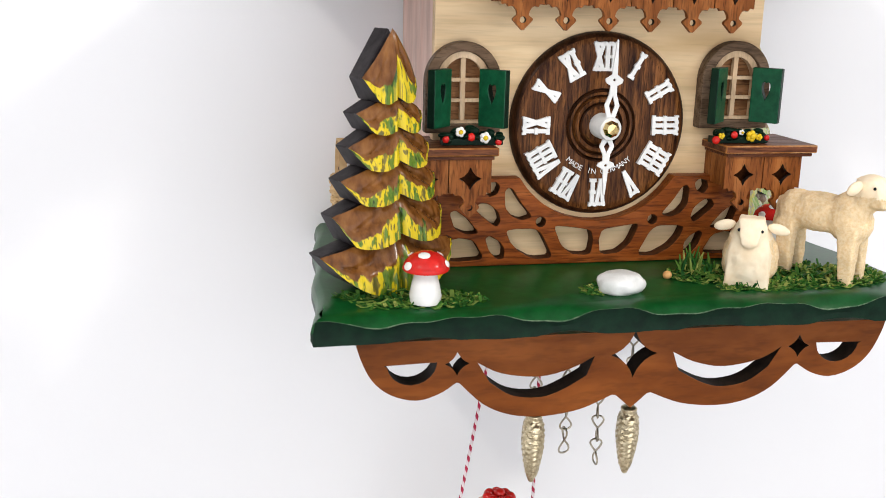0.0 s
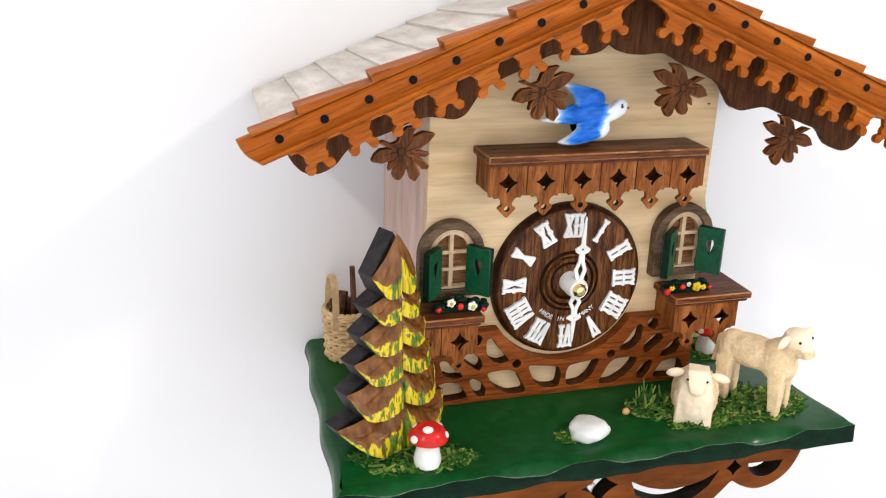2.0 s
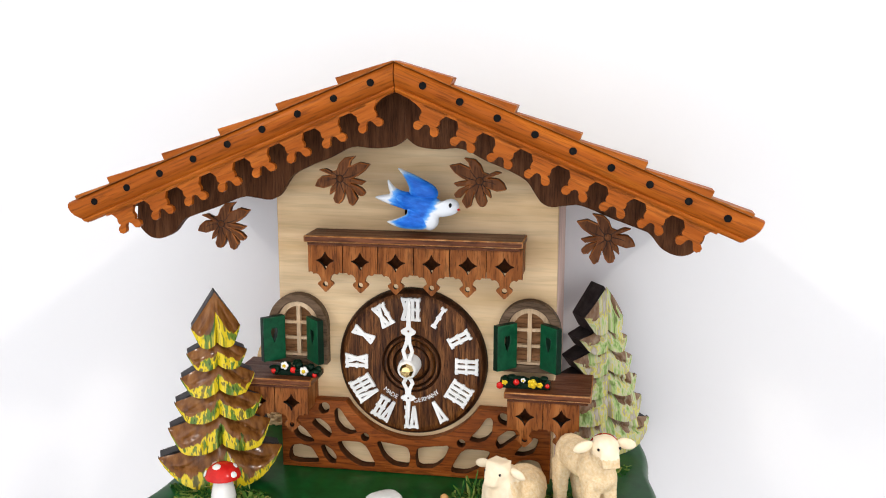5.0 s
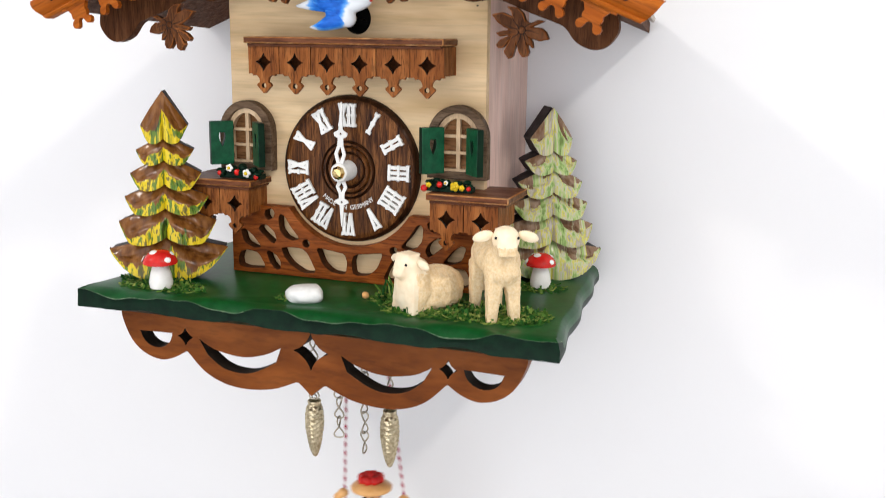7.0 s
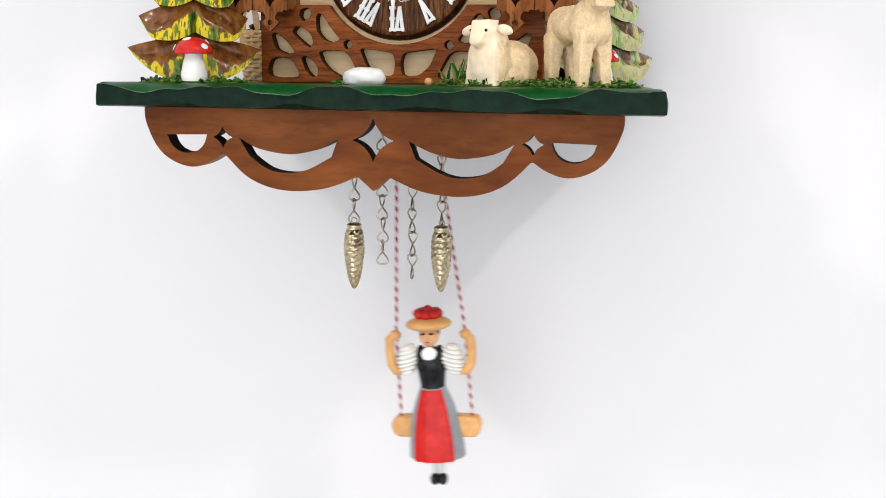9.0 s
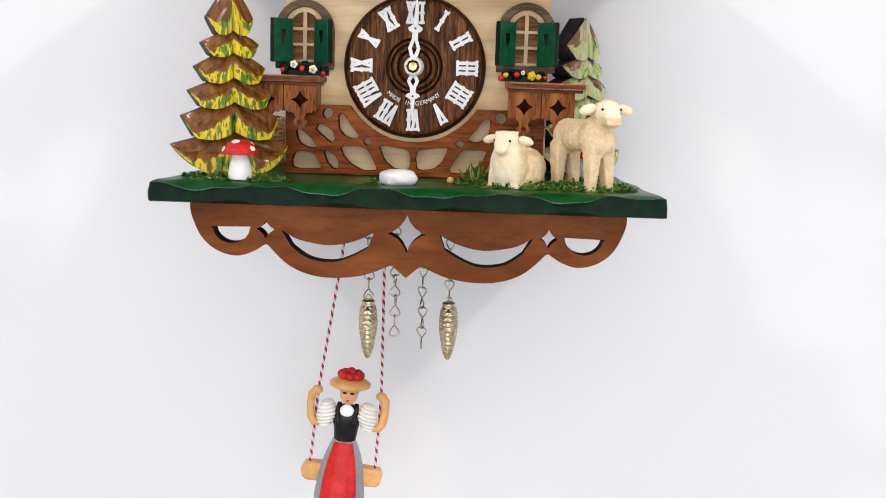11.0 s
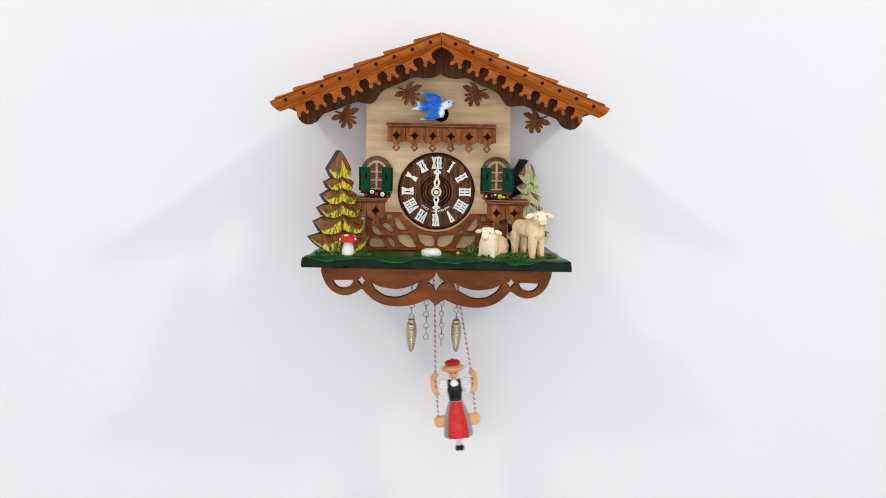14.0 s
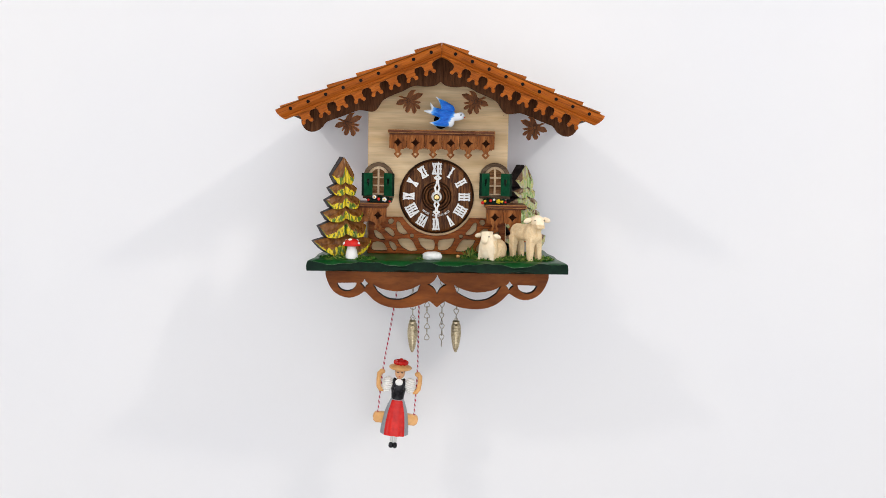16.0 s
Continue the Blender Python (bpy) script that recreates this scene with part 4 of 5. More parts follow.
def mushroom(x, y, k, label):
    m = thing("toy_mushroom", (x, y, TOP), label, "toy mushroom", "toadstools on the base")
    bm = lathe(bmesh.new(), [(0.3 * k, 0), (0.47 * k, 0.06 * k), (0.50 * k, 0.3 * k), (0.42 * k, 0.7 * k), (0.33 * k, 1.0 * k), (0.34 * k, 1.2 * k)], (x, y, TOP), 20)
    part("stem", bm, CREAMW, m, "white glazed stem")
    prof = [(0.3, 1.10), (0.60, 1.06), (0.70, 1.09), (0.72, 1.16), (0.66, 1.32), (0.52, 1.50), (0.34, 1.61), (0.16, 1.66), (0.0, 1.67)]
    cap = part("cap", lathe(bmesh.new(), [(r * k, h * k) for r, h in prof], (x, y, TOP), 24), RED, m, "glossy red cap with white spots")
    for a, h, r in ((208, 1.30, 0.17), (250, 1.61, 0.19), (332, 1.34, 0.15), (20, 1.52, 0.14), (95, 1.32, 0.17), (150, 1.52, 0.13)):
        rad = 0.73 * (1 - min(0.98, ((h - 1.12) / 0.55) ** 2)) ** 0.5
        p = Vector((x + rad * k * math.cos(radians(a)), y + rad * k * math.sin(radians(a)), TOP + h * k))
        nrm = (p - Vector((x, y, TOP + 0.95 * k))).normalized()
        bm = ball(bmesh.new(), p, (r * k, r * k * 0.8, 0.03), 0, 10, 6, nrm.to_track_quat("Z", "Y").to_matrix().to_4x4())
        part("spot", bm, CREAMW, cap)
    return m


mushroom(-6.3, -10.45, 0.93, "red toadstool with white spots in front of the fir")
mushroom(7.55, -4.75, 0.85, "red toadstool with white spots beside the small fir")


def fused(name, bm, voxel):
    """Melt overlapping lumps into one carved skin."""
    me = mesh_of(name, bm, [], smooth=0)
    tmp = new(name, me)
    md = tmp.modifiers.new("remesh", "REMESH")
    md.mode, md.voxel_size = "VOXEL", voxel * 0.01
    sm = tmp.modifiers.new("smooth", "SMOOTH")
    sm.factor, sm.iterations = 0.6, 7
    bpy.context.view_layer.update()
    res = bpy.data.meshes.new_from_object(tmp.evaluated_get(bpy.context.evaluated_depsgraph_get()))
    out = bmesh.new()
    out.from_mesh(res)
    for v in out.verts:
        v.co *= 100
    bpy.data.objects.remove(tmp)
    return out


def tapered(bm, a, b, wa, wb, da, db):
    """A square-cut limb from a to b with widths and depths at both ends."""
    quads = []
    for p, w, d in ((a, wa, da), (b, wb, db)):
        quads.append([bm.verts.new((p[0] + sx * d / 2, p[1] + sy * w / 2, p[2])) for sx, sy in ((-1, -1), (1, -1), (1, 1), (-1, 1))])
    for k in range(4):
        bm.faces.new((quads[0][k], quads[0][(k + 1) % 4], quads[1][(k + 1) % 4], quads[1][k]))
    bm.faces.new(quads[0])
    bm.faces.new(quads[1])


def sheep(x, y, yaw, lying, label):
    """Whittled sheep, facing +x before it is turned."""
    bm = bmesh.new()
    HEAD_TURN = Matrix.Identity(4) if lying else Matrix.Translation((0.70, 0.0, -0.06)) @ Matrix.Rotation(radians(-12), 4, "Z") @ Matrix.Translation((-0.6, 0, 0))
    rot = lambda a, ax="Y": Matrix.Rotation(radians(a), 4, ax)
    if lying:
        ball(bm, (-0.65, 0, 0.72), (1.25, 0.80, 0.80))
        ball(bm, (0.35, 0, 0.80), (0.62, 0.72, 0.86))
        tapered(bm, (0.46, 0, 0.0), (0.36, 0, 1.3), 1.22, 1.08, 0.86, 0.8)
        ball(bm, (0.40, 0, 0.60), (0.58, 0.66, 0.72))
        ball(bm, (-0.6, 0, 0.42), (1.25, 0.80, 0.55))
        ball(bm, (0.30, 0, 1.35), (0.58, 0.62, 0.60))
        tapered(bm, (1.02, 0, 1.34), (0.55, 0, 2.10), 0.46, 0.74, 0.30, 0.62)
        ball(bm, (0.56, 0, 1.74), (0.46, 0.46, 0.36))
        ball(bm, (0.96, 0, 1.44), (0.24, 0.26, 0.20), turn=rot(25))
        head = Vector((0.60, 0, 1.78))
    else:
        ball(bm, (-0.55, 0, 2.02), (1.34, 0.68, 0.62))
        ball(bm, (-1.28, 0, 1.98), (0.58, 0.62, 0.66))
        ball(bm, (0.38, 0, 2.00), (0.64, 0.72, 0.80))
        ball(bm, (0.70, 0, 1.82), (0.42, 0.60, 0.56))
        for lx, ly in ((0.62, -0.36), (0.62, 0.36), (-1.35, -0.36), (-1.35, 0.36)):
            tapered(bm, (lx + 0.06, ly * 1.22, 0.0), (lx - 0.06, ly * 0.86, 1.75), 0.36, 0.60, 0.38, 0.60)
        hb = bmesh.new()
        ball(hb, (0.72, 0, 2.72), (0.48, 0.46, 0.60), turn=rot(20))
        tapered(hb, (1.34, 0, 2.52), (0.80, 0, 3.34), 0.66, 0.74, 0.44, 0.62)
        ball(hb, (0.88, 0, 3.00), (0.52, 0.50, 0.46))
        ball(hb, (1.20, 0, 2.72), (0.36, 0.37, 0.30), turn=rot(28))
        bmesh.ops.transform(hb, matrix=HEAD_TURN, verts=hb.verts)
        tmp = bpy.data.meshes.new("head")
        hb.to_mesh(tmp)
        hb.free()
        bm.from_mesh(tmp)
        bpy.data.meshes.remove(tmp)
        tapered(bm, (-1.95, 0, 1.2), (-1.72, 0, 2.35), 0.26, 0.34, 0.2, 0.3)
        head = Vector((0.93, 0, 3.10))
    bm = fused("sheep", bm, 0.055)
    for v in bm.verts:
        p = v.co
        n = noise.noise(p * 5.5) * 0.022 + noise.noise(p * 14) * 0.016
        if p.x < head.x - 0.25 or p.z < head.z - 0.75:
            v.co += v.normal * n
    for f in bm.faces:
        c = f.calc_center_median()
        f.material_index = 1 if (c.z > head.z - 0.35 and c.x > head.x - 0.38) or (lying and c.x > 0.62) else 0
    for sd in (-1, 1):
        ear = Matrix.Rotation(radians(-sd * 16), 4, "X")
        ball(bm, HEAD_TURN @ (head + Vector((-0.10, sd * (0.72 if lying else 0.80), 0.0 if lying else -0.02))), (0.12, 0.31 if lying else 0.38, 0.16 if lying else 0.19), 1, 12, 8, HEAD_TURN.to_3x3().to_4x4() @ ear)
        eyep = HEAD_TURN @ (head + (Vector((0.33, sd * 0.30, -0.02)) if lying else Vector((0.29, sd * 0.395, 0.0))))
        ball(bm, eyep, 0.05, 2, 8, 6)
    m = Matrix.Translation((x, y, TOP - 0.02)) @ Matrix.Rotation(radians(yaw), 4, "Z") @ Matrix.Diagonal((1.0, 1.10, 1.05, 1) if lying else (1.03, 0.98, 1.04, 1))
    bmesh.ops.transform(bm, matrix=m, verts=bm.verts)
    me = mesh_of("sheep_figurine", bm, [SHEEPW, SHEEPH, BODICE], (x, y, TOP), 60)
    ob = new("sheep_figurine", me)
    ob.location = Vector((x, y, TOP)) * 0.01 + Vector((0, 0, Z0))
    return tagged(ob, label, "toy sheep", "sheep on the base")


sheep(4.2, -9.45, -122, True, "carved pale wooden sheep lying in green straw")
sheep(7.1, -9.4, -56, False, "carved pale wooden sheep standing in green straw")

# white stone
bm = bmesh.new()
bmesh.ops.create_icosphere(bm, subdivisions=4, radius=1)
for v in bm.verts:
    p = v.co.copy()
    q = Vector((math.copysign(abs(p.x) ** 0.7, p.x) * 0.70, math.copysign(abs(p.y) ** 0.75, p.y) * (0.64 + 0.14 * p.x), math.copysign(abs(p.z) ** 0.8, p.z) * 0.34))
    q *= 1 + 0.10 * noise.noise(p * 1.6) + 0.03 * noise.noise(p * 5)
    v.co = Matrix.Rotation(radians(38), 3, "Z") @ q + Vector((-0.28, -9.95, TOP + 0.25))
me = mesh_of("white_stone", bm, STONEW, (-0.28, -9.95, TOP), 60)
ob = new("white_stone", me)
ob.location = Vector((-0.28, -9.95, TOP)) * 0.01 + Vector((0, 0, Z0))
tagged(ob, "rounded white painted stone on the green board", "stone")

# straw tufts


def straw(name, spots, count, label, upright=()):
    rng = random.Random(len(spots) * 7 + count)
    bm = bmesh.new()
    for n in range(count):
        cx, cy, rx, ry, hgt = rng.choice(spots)
        a, r = rng.uniform(0, 6.283), math.sqrt(rng.random())
        p = Vector((cx + rx * r * math.cos(a), cy + ry * r * math.sin(a), TOP + 0.015 + rng.random() ** 2 * hgt * (1.1 - r)))
        d = rng.uniform(0, 6.283)
        l, w = rng.uniform(0.16, 0.50), rng.uniform(0.028, 0.065)
        tilt = rng.uniform(-0.5, 0.5) if rng.random() < 0.8 else rng.uniform(0.5, 1.1)
        ax = Vector((math.cos(d) * math.cos(tilt), math.sin(d) * math.cos(tilt), math.sin(tilt)))
        q = ax.cross(Vector((0, 0, 1))).normalized() * w
        up = ax.cross(q).normalized() * 0.018
        pts = [p - ax * l / 2, p + up * 1.5, p + ax * l / 2]
        for c in pts:
            c.z = max(c.z, TOP + 0.012)
        vs = [[bm.verts.new(c + q * s + up * t) for s, t in ((-1, -0.5), (1, -0.5), (1, 0.5), (-1, 0.5))] for c in pts]
        for A, B in zip(vs, vs[1:]):
            for k in range(4):
                bm.faces.new((A[k], A[(k + 1) % 4], B[(k + 1) % 4], B[k]))
        bm.faces.new(vs[0])
        bm.faces.new(vs[-1])
    for cx, cy, cz, n, hgt in upright:
        for k in range(n):
            a, lean = rng.uniform(0, 6.283), rng.uniform(0.1, 0.75)
            b = Vector((cx + rng.uniform(-0.35, 0.35), cy + rng.uniform(-0.2, 0.2), TOP))
            t = b + Vector((math.cos(a) * lean, math.sin(a) * lean * 0.6, hgt * rng.uniform(0.5, 1.0)))
            tube(bm, [b, (b + t) / 2 + Vector((0, 0, 0.06)), t], [0.05, 0.05, 0.02], 4)
    me = mesh_of(name, bm, GRASS, smooth=0)
    ob = new(name, me)
    ob.location = (0, 0, Z0)
    return tagged(ob, label, "straw", kind="stuff")


straw("green_straw", [(-6.4, -10.2, 1.9, 0.75, 0.25), (-6.9, -9.6, 1.9, 0.5, 0.35), (-6.0, -10.3, 1.6, 0.5, 0.2)], 420, "chopped green dyed straw round the fir's foot")
straw("green_straw", [(5.6, -9.0, 2.9, 1.5, 0.3), (6.7, -9.4, 2.0, 1.2, 0.3), (3.2, -8.7, 1.3, 0.9, 0.35), (4.6, -10.1, 1.6, 0.4, 0.2), (8.2, -9.2, 0.8, 0.9, 0.25)], 1900, "chopped green dyed straw round the two sheep", [(2.65, -8.5, 0, 16, 1.0), (3.2, -8.4, 0, 8, 0.6)])
straw("green_straw", [(7.6, -4.8, 1.0, 0.8, 0.2)], 130, "chopped green dyed straw round the toadstool")
straw("green_straw", [(-1.05, -9.95, 0.35, 0.35, 0.25)], 60, "chopped green dyed straw beside the stone")
bm = ball(bmesh.new(), (1.75, -8.9, TOP + 0.13), (0.16, 0.12, 0.14), 0, 8, 6)
me = mesh_of("wood_crumb", bm, SKIN, (1.75, -8.9, TOP))
ob = new("wood_crumb", me)
ob.location = Vector((1.75, -8.9, TOP)) * 0.01 + Vector((0, 0, Z0))
tagged(ob, "small orange crumb of wood on the board", "crumb")

# wicker basket with sticks
BX, BY = -7.15, -1.75
basket = thing("wicker_basket", (BX, BY, TOP), "pale wicker basket full of brown sticks", "basket")
bm = bmesh.new()
lathe(bm, [(0.74, 0.0), (0.78, 0.06), (0.80, 1.9), (0.74, 1.9), (0.72, 0.1), (0.0, 0.1)], (BX, BY, TOP), 28)
part("lining", bm, WICKER, basket)
for k in range(11):
    z, r = TOP + 0.10 + 0.18 * k, 0.80 + 0.012 * k
    pts = [(BX + (r + 0.06 * math.sin(9 * a + math.pi * k)) * math.cos(a), BY + (r + 0.06 * math.sin(9 * a + math.pi * k)) * math.sin(a), z) for a in (2 * math.pi * i / 72 for i in range(72))]
    part("weaver", tube(bmesh.new(), pts, 0.085, 6, closed=True), WICKER, basket)
for k in range(18):
    a = 2 * math.pi * k / 18
    bm = tube(bmesh.new(), [(BX + 0.80 * math.cos(a), BY + 0.80 * math.sin(a), TOP), (BX + 0.93 * math.cos(a), BY + 0.93 * math.sin(a), TOP + 2.05)], 0.07, 6)
    part("stake", bm, WICKER, basket)
pts = [(BX + 0.92 * math.cos(a), BY + 0.92 * math.sin(a), TOP + 2.05 + 0.03 * math.sin(24 * a)) for a in (2 * math.pi * i / 96 for i in range(96))]
part("rim", tube(bmesh.new(), pts, 0.10, 6, closed=True), WICKER, basket)
bm = bmesh.new()
arch = []
for i in range(17):
    a = math.pi * i / 16
    arch.append((BX - 0.62, BY + 0.80 * math.cos(a), TOP + 1.5 + 1.95 * math.sin(a) ** 0.6))
for w, ww in ((0.13, 0.035),):
    vs = []
    for i, p in enumerate(arch):
        c = Vector(p)
        n = Vector((0, c.y - BY, (c.z - TOP - 1.9))).normalized()
        vs.append([bm.verts.new(c + Vector((sx * w, 0, 0)) + n * sy * ww) for sx, sy in ((-1, -1), (1, -1), (1, 1), (-1, 1))])
    for A, B in zip(vs, vs[1:]):
        for k in range(4):
            bm.faces.new((A[k], A[(k + 1) % 4], B[(k + 1) % 4], B[k]))
    bm.faces.new(vs[0])
    bm.faces.new(vs[-1])
part("handle", bm, WICKER, basket, "bent pale wicker handle")
rng = random.Random(4)
for k in range(12):
    a, r = rng.uniform(0, 6.283), rng.uniform(0.1, 0.5)
    b = Vector((BX + r * math.cos(a), BY + r * math.sin(a), TOP + 0.6))
    t = b + Vector((rng.uniform(-0.5, 0.4), rng.uniform(-0.3, 0.3), rng.uniform(1.5, 2.0)))
    if k == 0:
        b, t = Vector((BX + 0.25, BY - 0.2, TOP + 0.6)), Vector((BX + 0.12, BY - 0.25, TOP + 3.9))
    part("stick", tube(bmesh.new(), [b, (b + t) / 2 + Vector((0.02, 0.02, 0)), t], [0.12, 0.12, 0.11], 7), TWIG, basket)

# flower boxes under the windows


def flowers(cx, y, z, blooms, label):
    fb = thing("flower_box", (cx, y, z), label, "flower box", "flowers under the windows")
    bm = bmesh.new()
    rng = random.Random(int(cx * 10) + 90)
    for k in range(26):
        u = rng.uniform(-0.9, 0.9)
        ball(bm, (cx + u, y + rng.uniform(-0.12, 0.2), z + 0.14 + rng.uniform(0, 0.36) * (1 - abs(u) * 0.5)), (rng.uniform(0.12, 0.22), 0.17, rng.uniform(0.07, 0.14)), 0, 8, 6)
    box(bm, cx - 0.95, cx + 0.95, y - 0.1, y + 0.3, z, z + 0.2)
    part("foliage", bm, DKGREEN, fb, "dark green lumpy foliage")
    for u, h, r, kind in blooms:
        bm = bmesh.new()
        r *= 0.85
        if kind == "red":
            ball(bm, (cx + u, y - 0.2, z + h), (r, r * 0.8, r), 0, 10, 8)
            part("flower", bm, RED, fb)
        else:
            for a in range(5):
                ball(bm, (cx + u + 0.6 * r * math.cos(a * 1.257), y - 0.2, z + h + 0.6 * r * math.sin(a * 1.257)), (r * 0.55, r * 0.5, r * 0.55), 0, 8, 6)
            ball(bm, (cx + u, y - 0.27, z + h), r * 0.5, 1, 8, 6)
            part("flower", bm, [CREAMW, YELLOW] if kind == "white" else [YELLOW, YELLOW], fb)
    return fb


flowers(-4.35, -7.45, 4.36, [(-0.86, 0.20, 0.14, "red"), (-0.42, 0.42, 0.17, "white"), (-0.08, 0.26, 0.15, "red"), (0.36, 0.24, 0.19, "white"), (0.78, 0.10, 0.12, "red")], "dark green flower box with red and white blooms")
flowers(4.55, -7.45, 4.36, [(-0.92, 0.12, 0.16, "red"), (-0.74, 0.26, 0.12, "yellow"), (-0.30, 0.28, 0.14, "red"), (-0.05, 0.36, 0.10, "white"), (0.30, 0.24, 0.20, "yellow"), (0.58, 0.20, 0.12, "yellow"), (0.85, 0.18, 0.11, "red")], "dark green flower box with red and yellow blooms")

# ---- chains and weights ----
link = []
for i in range(24):
    a = 2 * math.pi * i / 24
    loop_x, loop_y = (0.02, 0.20) if math.cos(a) > 0 else (0.21, 0.02)
    link.append((loop_x * math.sin(2 * a), loop_y * math.sin(2 * a), 0.47 * math.cos(a)))
link_me = mesh_of("chain_link", tube(bmesh.new(), link, 0.036, 6, closed=True), STEEL)


def chain(cx, z_end, y, turned, label, weight):
    ch = thing("weight_chain" if weight else "chain_end", (cx, y, BOT), label, "clock chain", "chains under the clock")
    z, k = z_end + 0.47, 0
    while z < BOT + 0.3:
        piece("chain_link", link_me, ch, (cx + 0.02 * math.sin(k * 2), y, z), (0, 3 * math.sin(k * 3), 12 * math.sin(k * 2.3 + 1) + 75 * turned))
        z += 0.88
        k += 1
    return ch


def pine_cone(cx, z0, z1, y, parent):
    prof = [(0.02, 0.0), (0.10, 0.06), (0.22, 0.35), (0.32, 0.85), (0.385, 1.35), (0.40, 1.75), (0.36, 2.2), (0.27, 2.42), (0.29, 2.46), (0.29, 2.55), (0.2, 2.6), (0.0, 2.6)]
    bm = bmesh.new()
    k = (z1 - z0) / 2.6
    seg, rows = 40, 90
    rings = []
    for j in range(rows + 1):
        h = 2.6 * j / rows
        for (r0, h0), (r1, h1) in zip(prof, prof[1:]):
            if h0 <= h <= h1 + 1e-6:
                r = r0 + (r1 - r0) * (h - h0) / max(h1 - h0, 1e-6)
                break
        ring_ = []
        for i in range(seg):
            a = 2 * math.pi * i / seg
            if 0.1 < h < 2.38:
                lap = (h / 0.21 + 0.5 * math.sin(5 * a) * 0.9) % 1.0
                rr = r * (1.0 + 0.17 * (0.5 - lap)) - 0.012 * abs(math.sin(2.5 * a))
            else:
                rr = r
            ring_.append(bm.verts.new((cx + rr * math.cos(a), y + rr * math.sin(a), z0 + h * k)))
        rings.append(ring_)
    for A, B in zip(rings, rings[1:]):
        for i in range(seg):
            bm.faces.new((A[i], A[(i + 1) % seg], B[(i + 1) % seg], B[i]))
    bm.faces.new(rings[0])
    bm.faces.new(rings[-1])
    part("pine_cone", bm, ANTIQ, parent, "antique brass pine cone weight", smooth=60)
    eye = [(cx + 0.11 * math.cos(a), y, z1 + 0.10 + 0.11 * math.sin(a)) for a in (2 * math.pi * i / 14 for i in range(14))]
    part("cone_eye", tube(bmesh.new(), eye, 0.03, 6, closed=True), STEEL, parent)


CY = -6.6
c = chain(-1.66, -5.05, CY, 0, "brass pine cone weight on a wire chain", True)
pine_cone(-1.66, -7.66, -5.05, CY, c)
c = chain(1.80, -5.02, CY, 1, "brass pine cone weight on a wire chain", True)
pine_cone(1.80, -7.6, -5.02, CY, c)
chain(-0.52, -6.62, CY, 0, "loose end of a figure-eight wire chain", False)
chain(0.66, -7.12, CY, 1, "loose end of a figure-eight wire chain", False)

# ---- the swing with its doll, and the bird ----
SWX, SWY, PIVOT = -0.80, -4.2, 13.2
# the doll is modelled at a round size and then brought to its own
DOLL_FIT = Matrix.Translation((0.0675, -1.205, 0.1015)) @ Matrix.Scale(0.975, 4)
HUNG = DOLL_FIT @ Vector((SWX, SWY, PIVOT))


def hang(name, bm, mats, label="", bevel=0.0, smooth=40):
    bmesh.ops.transform(bm, matrix=DOLL_FIT, verts=bm.verts)
    return part(name, bm, mats, swing, label, bevel, smooth)


swing = thing("doll_swing", HUNG, "doll on a yellow swing seat hung by red cords", "swing")
for sd in (-1, 1):
    pts = [(SWX + sd * 0.90, SWY, -0.9), (SWX + sd * 0.98, SWY, -4.0), (SWX + sd * 1.44, SWY, -9.8), (SWX + sd * 1.48, SWY, -11.0), (SWX + sd * 1.52, SWY, -13.7)]
    fine = []
    for a, b in zip(pts, pts[1:]):
        n = max(2, int(abs(a[2] - b[2]) / 0.3))
        fine += [tuple(Vector(a).lerp(Vector(b), k / n)) for k in range(n)]
    hang("cord", tube(bmesh.new(), fine + [pts[-1]], 0.062, 8, turns=2.4), ROPE, "twisted red and white cord")
bm = tube(bmesh.new(), [(SWX - 0.9, SWY, -0.9), (SWX, SWY, 0.2), (SWX + 0.9, SWY, -0.9)], 0.04, 6)
hang("hanger", bm, STEEL)
bm = plate(bmesh.new(), [(SWX - 1.62, -14.42), (SWX + 1.62, -14.42), (SWX + 1.82, -14.26), (SWX + 1.90, -13.86), (SWX + 1.76, -13.58), (SWX + 1.0, -13.53), (SWX - 1.0, -13.53), (SWX - 1.76, -13.58), (SWX - 1.90, -13.86), (SWX - 1.82, -14.26)], [], FRONT, SWY - 0.35, SWY + 0.35)
hang("seat", bm, SKIN, "honey coloured plastic seat", 0.10)
d = bmesh.new()
X, Y = SWX, SWY - 0.25
# skirt, apron, bodice, collar, head, hat, sleeves, arms, legs
lathe(d, [(0.85, -14.75), (1.15, -14.78), (1.14, -14.5), (1.07, -13.8), (0.95, -13.1), (0.78, -12.5), (0.58, -12.0), (0.48, -11.8)], (X, Y, 0), 28, 0, 0.72)
rows = []
for j in range(11):
    z = -14.80 + 2.88 * j / 10
    r = (1.18, 1.18, 1.15, 1.12, 1.08, 1.03, 0.97, 0.90, 0.81, 0.71, 0.60)[j]
    row = []
    for i in range(15):
        a = radians(-90 - 44 + 88 * i / 14)
        rip = 0.045 * math.sin(i * 1.57) * (1 - j / 10)
        row.append(d.verts.new((X + (r + rip) * math.cos(a), Y - 0.03 + (r + rip) * 0.74 * math.sin(a), z)))
    rows.append(row)
for A, B in zip(rows, rows[1:]):
    for i in range(14):
        d.faces.new((A[i], A[i + 1], B[i + 1], B[i])).material_index = 1
lathe(d, [(0.52, -12.0), (0.50, -11.8), (0.56, -11.3), (0.66, -10.85), (0.56, -10.45), (0.2, -10.22)], (X, Y, 0), 24, 2, 0.75)
